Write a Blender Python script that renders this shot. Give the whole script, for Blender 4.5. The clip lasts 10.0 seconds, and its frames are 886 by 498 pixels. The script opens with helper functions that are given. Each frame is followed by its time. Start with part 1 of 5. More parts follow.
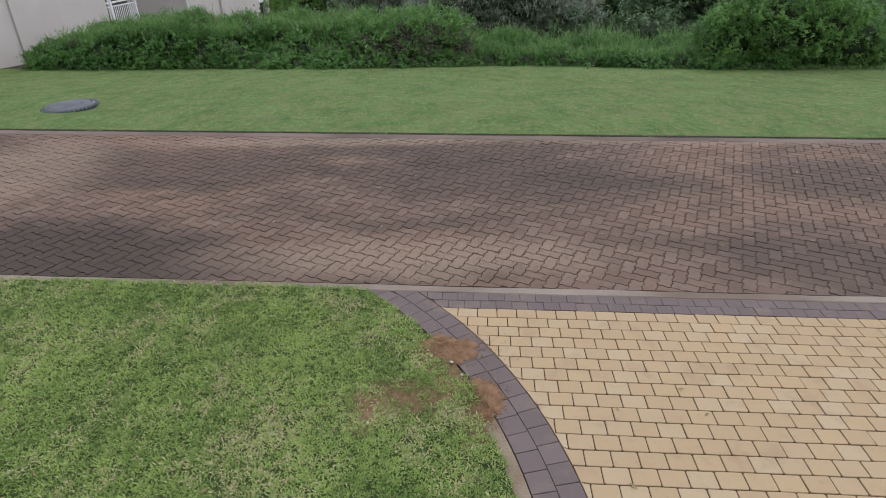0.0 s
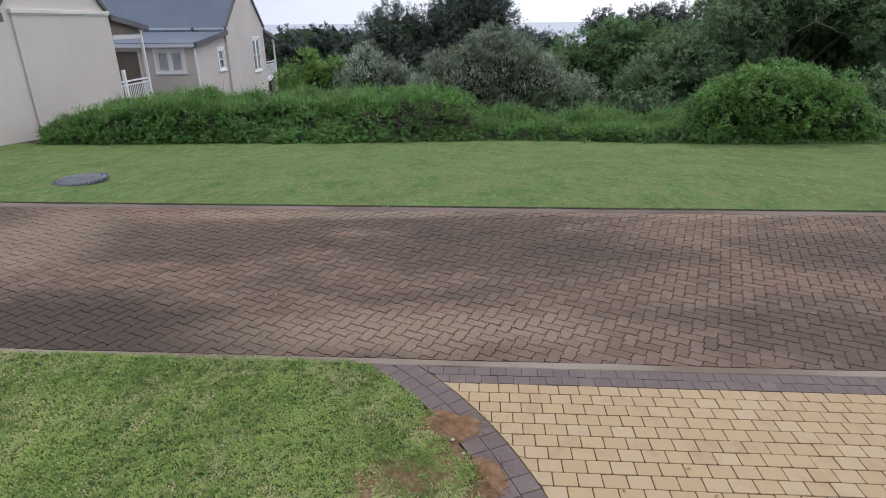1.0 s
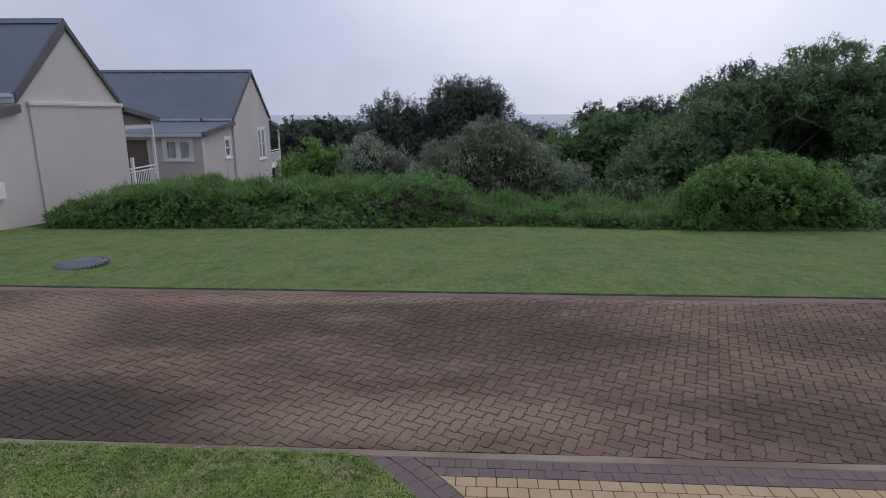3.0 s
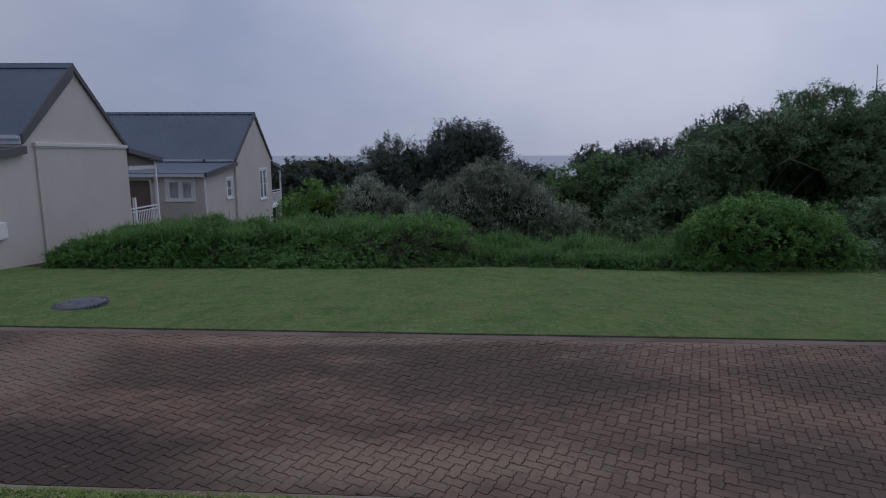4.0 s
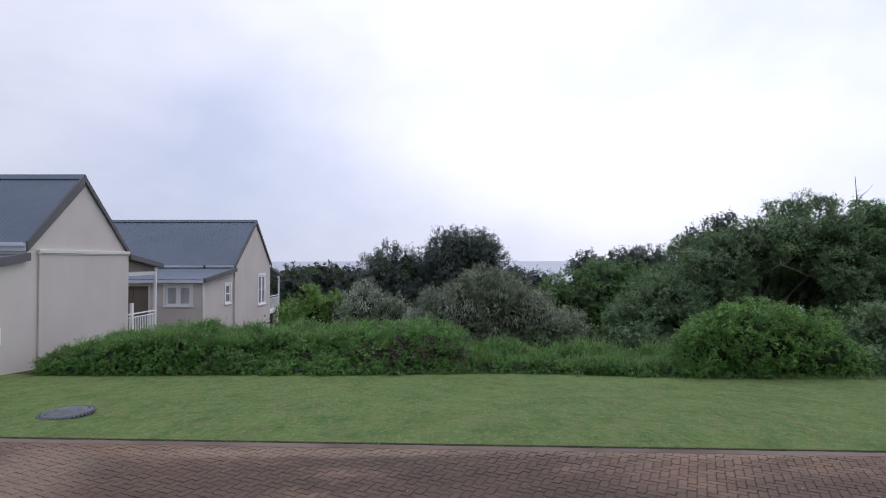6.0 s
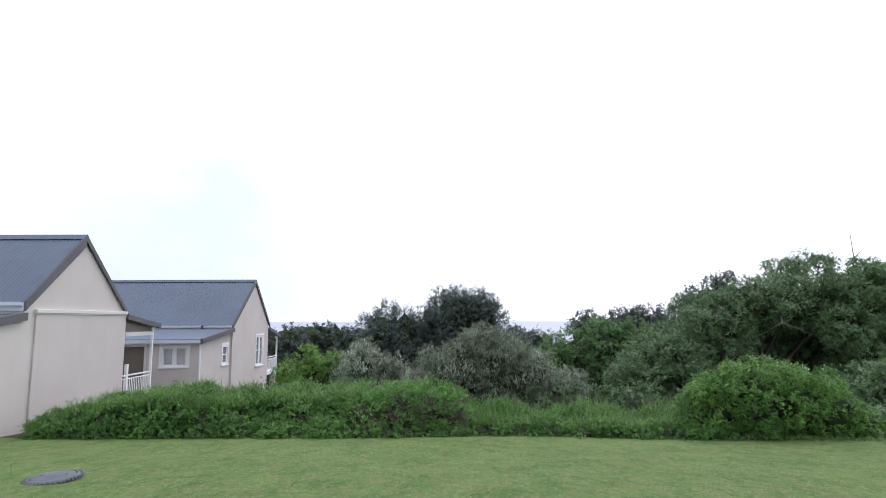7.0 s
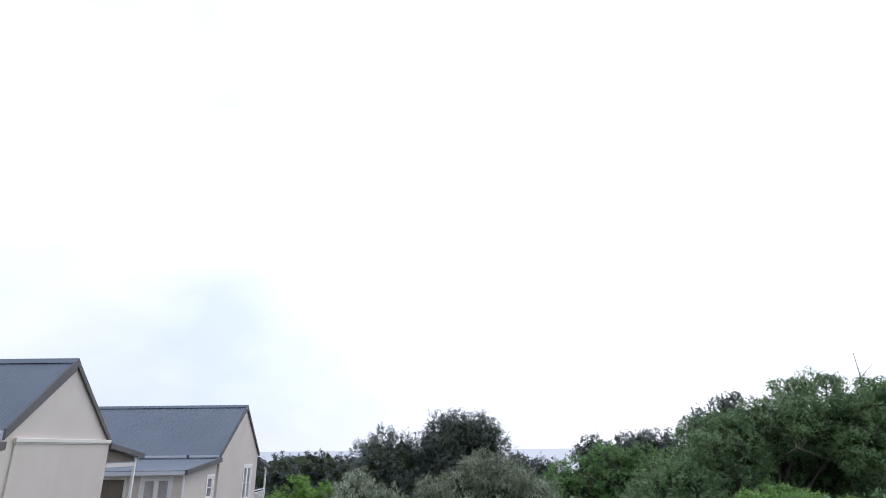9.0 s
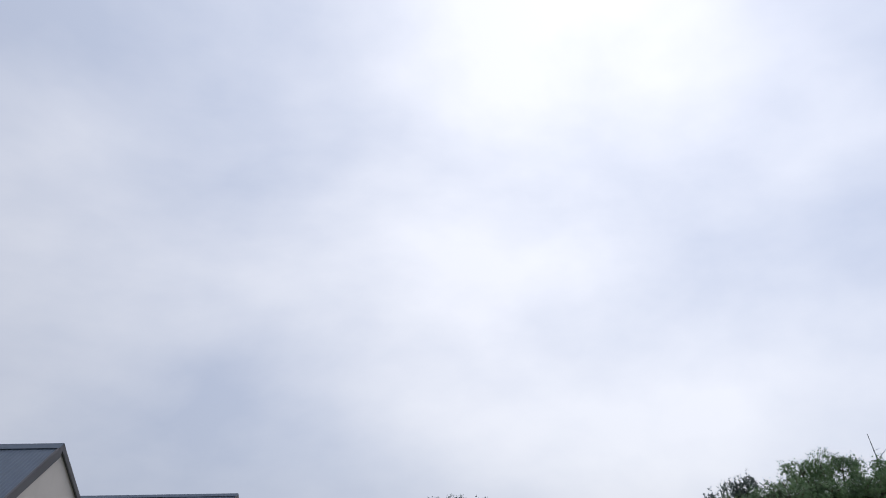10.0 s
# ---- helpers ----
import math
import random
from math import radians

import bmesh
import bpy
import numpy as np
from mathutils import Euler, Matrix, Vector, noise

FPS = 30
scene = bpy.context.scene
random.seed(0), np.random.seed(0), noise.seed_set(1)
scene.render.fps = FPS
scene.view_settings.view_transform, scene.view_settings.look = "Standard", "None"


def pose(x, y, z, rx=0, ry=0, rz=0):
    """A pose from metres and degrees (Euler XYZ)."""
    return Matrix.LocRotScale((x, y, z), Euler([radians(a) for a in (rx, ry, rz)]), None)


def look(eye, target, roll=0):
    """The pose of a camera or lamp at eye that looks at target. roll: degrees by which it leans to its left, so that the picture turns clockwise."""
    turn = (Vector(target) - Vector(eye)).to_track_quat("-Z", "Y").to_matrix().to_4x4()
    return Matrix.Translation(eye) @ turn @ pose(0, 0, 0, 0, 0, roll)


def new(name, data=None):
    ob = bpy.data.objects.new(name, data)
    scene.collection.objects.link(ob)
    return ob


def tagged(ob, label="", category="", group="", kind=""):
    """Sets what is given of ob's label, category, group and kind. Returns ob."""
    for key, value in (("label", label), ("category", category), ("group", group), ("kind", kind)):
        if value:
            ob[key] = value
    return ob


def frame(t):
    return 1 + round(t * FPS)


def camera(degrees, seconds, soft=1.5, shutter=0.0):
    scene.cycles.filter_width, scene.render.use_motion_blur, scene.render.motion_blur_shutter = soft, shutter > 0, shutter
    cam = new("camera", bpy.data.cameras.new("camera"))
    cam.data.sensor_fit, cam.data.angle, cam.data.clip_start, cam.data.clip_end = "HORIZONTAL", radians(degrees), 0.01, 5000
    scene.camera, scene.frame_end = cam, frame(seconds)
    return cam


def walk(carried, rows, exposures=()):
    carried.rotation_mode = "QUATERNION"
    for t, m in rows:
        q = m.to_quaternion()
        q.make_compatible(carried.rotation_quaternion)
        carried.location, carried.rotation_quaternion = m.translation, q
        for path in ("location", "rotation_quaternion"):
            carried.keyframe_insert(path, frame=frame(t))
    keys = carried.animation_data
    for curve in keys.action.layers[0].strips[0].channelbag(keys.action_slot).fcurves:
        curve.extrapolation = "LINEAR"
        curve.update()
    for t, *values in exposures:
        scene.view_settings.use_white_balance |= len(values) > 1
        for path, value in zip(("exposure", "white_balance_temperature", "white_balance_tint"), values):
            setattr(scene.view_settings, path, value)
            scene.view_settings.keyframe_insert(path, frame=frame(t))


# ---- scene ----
# ---- camera and walk ----
cam = camera(75.3, 10.0, 0.95)
WALK = [  # seconds, x, y, z, pitch, yaw, roll
    (0.0, -0.014, 0.099, 2.293, -28.46, 0.14, 0.41),
    (0.5, -0.016, 0.083, 2.334, -25.14, 0.22, 0.52),
    (1.0, -0.014, 0.081, 2.343, -21.65, 0.24, 0.45),
    (1.5, 0.003, 0.063, 2.361, -19.10, 0.18, 0.39),
    (2.0, -0.002, 0.052, 2.371, -16.93, 0.13, 0.31),
    (2.5, -0.004, 0.055, 2.369, -15.08, 0.11, 0.25),
    (4.0, -0.008, 0.019, 2.412, -9.41, 0.05, 0.04),
    (4.5, 0.000, 0.000, 2.400, -7.00, 0.00, 0.00),
    (5.0, 0.002, -0.026, 2.435, -4.47, -0.10, 0.03),
    (5.5, 0.002, -0.045, 2.439, -1.76, -0.18, 0.02),
    (7.0, 0.050, -0.100, 2.391, 7.03, -0.16, 0.22),
    (7.5, 0.035, -0.125, 2.374, 10.22, -0.28, 0.26),
    (8.0, 0.045, -0.135, 2.360, 13.35, -0.26, 0.36),
    (8.5, 0.050, -0.140, 2.360, 16.22, -0.25, 0.49),
    (9.0, 0.045, -0.122, 2.355, 19.10, -0.30, 0.62),
    (9.5, 0.015, -0.103, 2.357, 22.66, -0.36, 0.80),
    (10.0, -0.010, -0.060, 2.360, 26.87, -0.40, 0.89),
]
EXPOSURES = [  # seconds, stops, kelvin, tint
    (0.0, 0.14, 6500, 10), (1.0, 0.16, 6500, 10), (1.5, 0.30, 6480, 10), (2.0, 0.14, 6400, 12), (2.5, -0.18, 6380, 13), (2.7, -0.3, 6350, 14), (3.8, -1.2, 5850, 15), (4.5, -1.25, 5800, 15), (5.0, -0.52, 6130, 15),
    (5.5, -0.29, 6270, 15), (6.8, 0.24, 6400, 12), (7.5, 0.7, 6500, 10), (9.0, 0.27, 6420, 10), (9.5, -0.18, 6400, 10), (10.0, -0.52, 6370, 10)]
walk(cam, [(t, pose(x, y, z, 90 + p, r, w)) for t, x, y, z, p, w, r in WALK], EXPOSURES)

# ---- sky and sun ----
world = bpy.data.worlds.new("overcast_sky")
scene.world = world
world.use_nodes = True
wt = world.node_tree
wt.nodes.clear()


def wnode(kind, **inputs):
    n = wt.nodes.new(kind)
    for k, v in inputs.items():
        n.inputs[k].default_value = v
    return n


w_out, w_bg = wnode("ShaderNodeOutputWorld"), wnode("ShaderNodeBackground", Strength=1.26)
w_sky = wt.nodes.new("ShaderNodeTexSky")
w_sky.sky_type, w_sky.sun_disc = "NISHITA", False
w_sky.sun_elevation, w_sky.sun_rotation = radians(52), radians(35)
w_co = wt.nodes.new("ShaderNodeTexCoord")
w_map = wt.nodes.new("ShaderNodeMapping")
w_map.inputs["Scale"].default_value = (1.0, 1.0, 1.7)
w_map.inputs["Location"].default_value = (2.6, 0.9, 0.4)
w_n1 = wnode("ShaderNodeTexNoise", Scale=1.25, Detail=7.0, Roughness=0.5, Distortion=0.12)
w_ramp = wt.nodes.new("ShaderNodeValToRGB")
w_ramp.color_ramp.elements[0].position, w_ramp.color_ramp.elements[0].color = 0.37, (0.55, 0.605, 0.755, 1)
w_ramp.color_ramp.elements[1].position, w_ramp.color_ramp.elements[1].color = 0.63, (0.90, 0.912, 0.985, 1)
w_dim = wt.nodes.new("ShaderNodeVectorMath")
w_dim.operation = "SCALE"
w_dim.inputs["Scale"].default_value = 0.1
w_mix = wt.nodes.new("ShaderNodeMix")
w_mix.data_type = "RGBA"
w_mix.inputs["Factor"].default_value = 0.93
wt.links.new(w_co.outputs["Generated"], w_map.inputs["Vector"])
wt.links.new(w_map.outputs["Vector"], w_n1.inputs["Vector"])
wt.links.new(w_n1.outputs["Fac"], w_ramp.inputs["Fac"])
wt.links.new(w_sky.outputs["Color"], w_dim.inputs[0])
wt.links.new(w_dim.outputs["Vector"], w_mix.inputs["A"])
wt.links.new(w_ramp.outputs["Color"], w_mix.inputs["B"])
# an overcast vault is brighter overhead and towards the hidden sun
SUN_WAY = Vector((22, 32, 50)).normalized()
w_dot = wt.nodes.new("ShaderNodeVectorMath")
w_dot.operation = "DOT_PRODUCT"
w_dot.inputs[1].default_value = SUN_WAY
w_glow = wt.nodes.new("ShaderNodeMapRange")
for k, v in (("From Min", 0.0), ("From Max", 1.0), ("To Min", 0.72), ("To Max", 1.31)):
    w_glow.inputs[k].default_value = v
w_mul = wt.nodes.new("ShaderNodeVectorMath")
w_mul.operation = "SCALE"
wt.links.new(w_co.outputs["Generated"], w_dot.inputs[0])
wt.links.new(w_dot.outputs["Value"], w_glow.inputs["Value"])
wt.links.new(w_mix.outputs["Result"], w_mul.inputs[0])
wt.links.new(w_glow.outputs["Result"], w_mul.inputs["Scale"])
wt.links.new(w_mul.outputs["Vector"], w_bg.inputs["Color"])
wt.links.new(w_bg.outputs["Background"], w_out.inputs["Surface"])
sun = new("sun", bpy.data.lights.new("sun", "SUN"))
sun.data.energy, sun.data.angle, sun.data.color = 0.8, radians(25), (1.0, 0.97, 0.92)
sun.matrix_world = look((22, 32, 50), (0, 0, 0))

# ---- materials ----
class Nodes:
    """Short hand for one node material."""

    def __init__(self, name, rough=0.8, spec=0.3, metal=0.0):
        self.m = bpy.data.materials.new(name)
        self.m.use_nodes = True
        self.t = self.m.node_tree
        self.b = self.t.nodes["Principled BSDF"]
        self.b.inputs["Roughness"].default_value = rough
        self.b.inputs["Specular IOR Level"].default_value = spec
        self.b.inputs["Metallic"].default_value = metal
        self.geo = self.t.nodes.new("ShaderNodeNewGeometry")
        self.pos = self.geo.outputs["Position"]
        self.island = self.geo.outputs["Random Per Island"]
        self.info = self.t.nodes.new("ShaderNodeObjectInfo").outputs["Random"]

    def put(self, socket, v):
        if isinstance(v, bpy.types.NodeSocket):
            self.t.links.new(v, socket)
        elif isinstance(v, tuple) and len(v) == 3 and socket.type == "RGBA":
            socket.default_value = (*v, 1)
        else:
            socket.default_value = v

    def noise(self, scale, detail=3.0, rough=0.55, vec=None, squash=None):
        n = self.t.nodes.new("ShaderNodeTexNoise")
        n.inputs["Scale"].default_value, n.inputs["Detail"].default_value, n.inputs["Roughness"].default_value = scale, detail, rough
        v = vec or self.pos
        if squash:
            mp = self.t.nodes.new("ShaderNodeMapping")
            mp.inputs["Scale"].default_value = squash
            self.put(mp.inputs["Vector"], v)
            v = mp.outputs["Vector"]
        self.put(n.inputs["Vector"], v)
        return n.outputs["Fac"]

    def band(self, f, lo, hi):
        n = self.t.nodes.new("ShaderNodeMapRange")
        n.interpolation_type = "SMOOTHSTEP"
        self.put(n.inputs["Value"], f)
        n.inputs["From Min"].default_value, n.inputs["From Max"].default_value = lo, hi
        return n.outputs["Result"]

    def math(self, op, a, b=0.0):
        n = self.t.nodes.new("ShaderNodeMath")
        n.operation = op
        self.put(n.inputs[0], a)
        self.put(n.inputs[1], b)
        return n.outputs[0]

    def mix(self, f, a, b, blend="MIX"):
        n = self.t.nodes.new("ShaderNodeMix")
        n.data_type, n.blend_type = "RGBA", blend
        self.put(n.inputs["Factor"], f)
        self.put(n.inputs["A"], a)
        self.put(n.inputs["B"], b)
        return n.outputs["Result"]

    def away(self, centre, stretch=(1, 1, 1)):
        """The distance of the surface from a place, with a wavy rim."""
        s = self.t.nodes.new("ShaderNodeVectorMath")
        s.operation = "SUBTRACT"
        self.put(s.inputs[0], self.pos)
        s.inputs[1].default_value = centre
        m = self.t.nodes.new("ShaderNodeVectorMath")
        m.operation = "MULTIPLY"
        self.t.links.new(s.outputs[0], m.inputs[0])
        m.inputs[1].default_value = stretch
        d = self.t.nodes.new("ShaderNodeVectorMath")
        d.operation = "LENGTH"
        self.t.links.new(m.outputs[0], d.inputs[0])
        return d.outputs["Value"]

    def bump(self, height, strength, dist=0.01):
        n = self.t.nodes.new("ShaderNodeBump")
        n.inputs["Strength"].default_value, n.inputs["Distance"].default_value = strength, dist
        self.put(n.inputs["Height"], height)
        self.t.links.new(n.outputs["Normal"], self.b.inputs["Normal"])

    def done(self, colour, rough=None):
        self.put(self.b.inputs["Base Color"], colour)
        if rough is not None:
            self.put(self.b.inputs["Roughness"], rough)
        return self.m


def plain(name, colour, other, scale=6.0, rough=0.7, spec=0.3, metal=0.0, bump=0.15, fine=60.0):
    """A surface of one colour with grain and slow variation."""
    n = Nodes(name, rough, spec, metal)
    slow = n.band(n.noise(scale * 0.25, 3.0), 0.35, 0.65)
    grain = n.band(n.noise(fine, 3.0), 0.3, 0.7)
    c = n.mix(slow, colour, other)
    c = n.mix(n.math("MULTIPLY", grain, 0.25), c, other)
    if bump:
        n.bump(grain, bump, 0.004)
    return n.done(c)


def leafy(name, dark, light, dry=(0.12, 0.10, 0.05), dryness=0.06, clump=1.2, rough=0.55, gloss=0.25, thin=0.32, mottle=0.27):
    """Leaves: each its own tint, with slow patches and a few dry ones; thin leaves let some light through."""
    n = Nodes(name, rough, gloss)
    patch = n.band(n.noise(clump, 3.0), 0.32, 0.68)
    tuft = n.band(n.noise(clump * 4.0, 2.0), 0.35, 0.65)
    f = n.math("ADD", n.math("MULTIPLY", patch, 0.55 * (1 - mottle)), n.math("ADD", n.math("MULTIPLY", tuft, 0.45 * (1 - mottle)), n.math("MULTIPLY", n.island, mottle)))
    c = n.mix(f, dark, light)
    c = n.mix(n.math("LESS_THAN", n.island, dryness), c, dry)
    n.done(c)
    tr = n.t.nodes.new("ShaderNodeBsdfTranslucent")
    n.put(tr.inputs["Color"], c)
    ms = n.t.nodes.new("ShaderNodeMixShader")
    ms.inputs[0].default_value = thin
    n.t.links.new(n.b.outputs[0], ms.inputs[1])
    n.t.links.new(tr.outputs[0], ms.inputs[2])
    n.t.links.new(ms.outputs[0], n.t.nodes["Material Output"].inputs["Surface"])
    return n.m


# plaster and house parts
n = Nodes("beige_plaster", 0.85, 0.2)
c = n.mix(n.band(n.noise(0.5, 4.0), 0.3, 0.7), (0.580, 0.525, 0.488), (0.628, 0.574, 0.538))
c = n.mix(n.math("MULTIPLY", n.band(n.noise(3.0, 4.0, squash=(1, 1, 0.15)), 0.5, 0.75), 0.16), c, (0.50, 0.448, 0.41))
n.bump(n.noise(45, 3.0), 0.2, 0.006)
PLASTER = n.done(c)
WHITE = plain("white_paint", (0.88, 0.88, 0.88), (0.80, 0.80, 0.80), 2.0, 0.5, 0.4, bump=0.05)
CREAM = plain("cream_moulding_paint", (0.76, 0.73, 0.69), (0.68, 0.65, 0.61), 2.0, 0.6, bump=0.1)
n = Nodes("slate_blue_roof_sheet", 0.42, 0.45)
c = n.mix(n.band(n.noise(0.45, 4.0), 0.3, 0.7), (0.088, 0.116, 0.162), (0.108, 0.138, 0.186))
c = n.mix(n.math("MULTIPLY", n.band(n.noise(2.2, 4.0, squash=(3, 1, 0.3)), 0.5, 0.8), 0.4), c, (0.078, 0.095, 0.125))
ROOF = n.done(c, n.math("ADD", 0.36, n.math("MULTIPLY", n.noise(3.0), 0.2)))
FASCIA = plain("dark_grey_board_paint", (0.100, 0.096, 0.104), (0.130, 0.124, 0.132), 1.5, 0.6, bump=0.08)
GUTTER = plain("blue_grey_gutter_paint", (0.58, 0.61, 0.68), (0.64, 0.67, 0.74), 1.5, 0.45, bump=0.03)
# indoor shade put into the colour of the rooms' floors and ceilings
SHADOW_ROOM = plain("dark_room_shade", (0.10, 0.085, 0.075), (0.13, 0.11, 0.10), 1.0, 0.9)
CURTAIN = plain("pale_curtain_cloth", (0.72, 0.71, 0.72), (0.60, 0.59, 0.61), 3.0, 0.9)
INFILL = plain("brown_timber_panel", (0.16, 0.135, 0.11), (0.20, 0.17, 0.14), 3.0, 0.7)
n = Nodes("window_glass", 0.04, 0.5)
n.b.inputs["Transmission Weight"].default_value = 1.0
GLASS = n.done((0.97, 0.98, 0.99))

# ---- building helpers ----
def mesh_of(name, verts, faces, mats, smooth=False, index=None):
    me = bpy.data.meshes.new(name)
    me.from_pydata(verts, [], faces)
    for m in mats if isinstance(mats, (list, tuple)) else [mats]:
        me.materials.append(m)
    if index is not None:
        me.polygons.foreach_set("material_index", index)
    if smooth:
        me.polygons.foreach_set("use_smooth", [True] * len(me.polygons))
    me.update()
    return me


def part(name, bm, material, parent=None, label=""):
    """Links a bmesh (or a ready mesh) as ONE mesh object under a thing or a part."""
    if isinstance(bm, bmesh.types.BMesh):
        bmesh.ops.recalc_face_normals(bm, faces=bm.faces)
        me = bpy.data.meshes.new(name)
        bm.to_mesh(me)
        bm.free()
        me.materials.append(material)
    else:
        me = bm
    ob = new(name, me)
    ob.parent = parent
    return tagged(ob, label)


def thing(name, label, category, group="", kind="", at=(0, 0, 0)):
    ob = new(name)
    ob.empty_display_size = 0.2
    ob.location = at
    return tagged(ob, label, category, group, kind)


def box(bm, lo, hi, bevel=0.0):
    """An upright box between two corners."""
    m = Matrix.Translation([(a + b) / 2 for a, b in zip(lo, hi)]) @ Matrix.Diagonal([abs(b - a) for a, b in zip(lo, hi)] + [1])
    made = bmesh.ops.create_cube(bm, size=1, matrix=m)
    if bevel:
        edges = list({e for v in made["verts"] for e in v.link_edges})
        bmesh.ops.bevel(bm, geom=edges, offset=bevel, segments=1, affect="EDGES")
    return bm


def boxes(*pairs, bevel=0.0):
    bm = bmesh.new()
    for lo, hi in pairs:
        box(bm, lo, hi, bevel)
    return bm


def prism(bm, outline, axis, a, b):
    """Sweeps an outline of (u, z) along x or y from a to b."""
    put3 = (lambda u, z, s: (s, u, z)) if axis == "x" else (lambda u, z, s: (u, s, z))
    r0 = [bm.verts.new(put3(u, z, a)) for u, z in outline]
    r1 = [bm.verts.new(put3(u, z, b)) for u, z in outline]
    bm.faces.new(r0), bm.faces.new(list(reversed(r1)))
    k = len(outline)
    for i in range(k):
        bm.faces.new((r0[i], r1[i], r1[(i + 1) % k], r0[(i + 1) % k]))
    return bm


def pierced(bm, axis, at, thick, u0, u1, z0, z1, holes):
    """A wall across x (axis 'x') or y, from u0 to u1 and z0 to z1, with openings (u0, u1, z0, z1) right through it."""
    us = sorted({u0, u1, *[h[0] for h in holes], *[h[1] for h in holes]})
    zs = sorted({z0, z1, *[h[2] for h in holes], *[h[3] for h in holes]})
    solid = {}
    for i in range(len(us) - 1):
        for j in range(len(zs) - 1):
            cu, cz = (us[i] + us[i + 1]) / 2, (zs[j] + zs[j + 1]) / 2
            solid[i, j] = not any(h[0] < cu < h[1] and h[2] < cz < h[3] for h in holes)
    corner = {}

    def v(i, j, s):
        if (i, j, s) not in corner:
            d = at + thick * s
            corner[i, j, s] = bm.verts.new((d, us[i], zs[j]) if axis == "x" else (us[i], d, zs[j]))
        return corner[i, j, s]

    for (i, j), full in solid.items():
        if not full:
            continue
        for s in (0, 1):
            bm.faces.new((v(i, j, s), v(i + 1, j, s), v(i + 1, j + 1, s), v(i, j + 1, s)))
        for di, dj, a, b in ((-1, 0, (i, j), (i, j + 1)), (1, 0, (i + 1, j), (i + 1, j + 1)), (0, -1, (i, j), (i + 1, j)), (0, 1, (i, j + 1), (i + 1, j + 1))):
            if not solid.get((i + di, j + dj)):
                bm.faces.new((v(*a, 0), v(*b, 0), v(*b, 1), v(*a, 1)))
    return bm


def sheet(name, low, high, x0, x1, parent, pitch=0.12, depth=0.007, label=""):
    """A corrugated roof sheet from its low edge (y, z) to its high edge (y, z), ribs running up the slope."""
    k = max(2, int(abs(x1 - x0) / pitch)) * 4
    xs = np.linspace(x0, x1, k + 1)
    dy, dz = high[0] - low[0], high[1] - low[1]
    ln = math.hypot(dy, dz)
    ny, nz = (-dz / ln, dy / ln) if dy > 0 else (dz / ln, -dy / ln)
    verts, faces = [], []
    for i, x in enumerate(xs):
        h = depth * (0.0, 0.0, 1.0, 1.0)[i % 4]
        for y, z in (low, high):
            verts.append((x, y + ny * h, z + nz * h))
        for y, z in (low, high):
            verts.append((x, y + ny * (h - 0.012), z + nz * (h - 0.012)))
    for i in range(k):
        a, b = 4 * i, 4 * i + 4
        faces += [(a, b, b + 1, a + 1), (a + 2, a + 3, b + 3, b + 2), (a, a + 2, b + 2, b), (a + 1, b + 1, b + 3, a + 3)]
    return part(name, mesh_of(name, verts, faces, ROOF), None, parent, label)

# ---- the plan: a road frame, the drive's curb arc, the slope of the ground ----
ROAD_TURN = radians(-3.2)
ROAD = Matrix.Translation((0, 3.66, 0)) @ Matrix.Rotation(ROAD_TURN, 4, "Z")   # u along the road, v across it
ROAD_INV = ROAD.inverted()
NEAR_V, FAR_V = 0.09, 3.85
ARC_C, ARC_OUT, ARC_MID, ARC_IN = (-2.75, 1.35), 3.18, 3.305, 3.43


def hedge_y(x):
    """The far rim of the mown lawn."""
    return 14.75 + 0.55 * math.exp(-((x - 1.2) / 3.2) ** 2) - 0.075 * max(0.0, x - 3.0) + 0.10 * math.sin(x * 0.9) * math.exp(-abs(x) / 9)


def ground_z(x, y):
    """Level road, a lawn that falls gently away, then a bushy slope down to the sea."""
    v = (ROAD_INV @ Vector((x, y, 0))).y
    if v < FAR_V:
        return -0.09
    d = v - FAR_V
    z = 0.013 - 0.080 * min(d, 9.0) - 0.11 * max(0.0, min(d - 9.0, 30.0)) - 0.10 * max(0.0, min(d - 39.0, 90.0))
    if d < 9:
        z += 0.035 * noise.noise(Vector((x * 0.22, y * 0.3, 3.1))) * min(1.0, d)
    return max(z, -13.5)


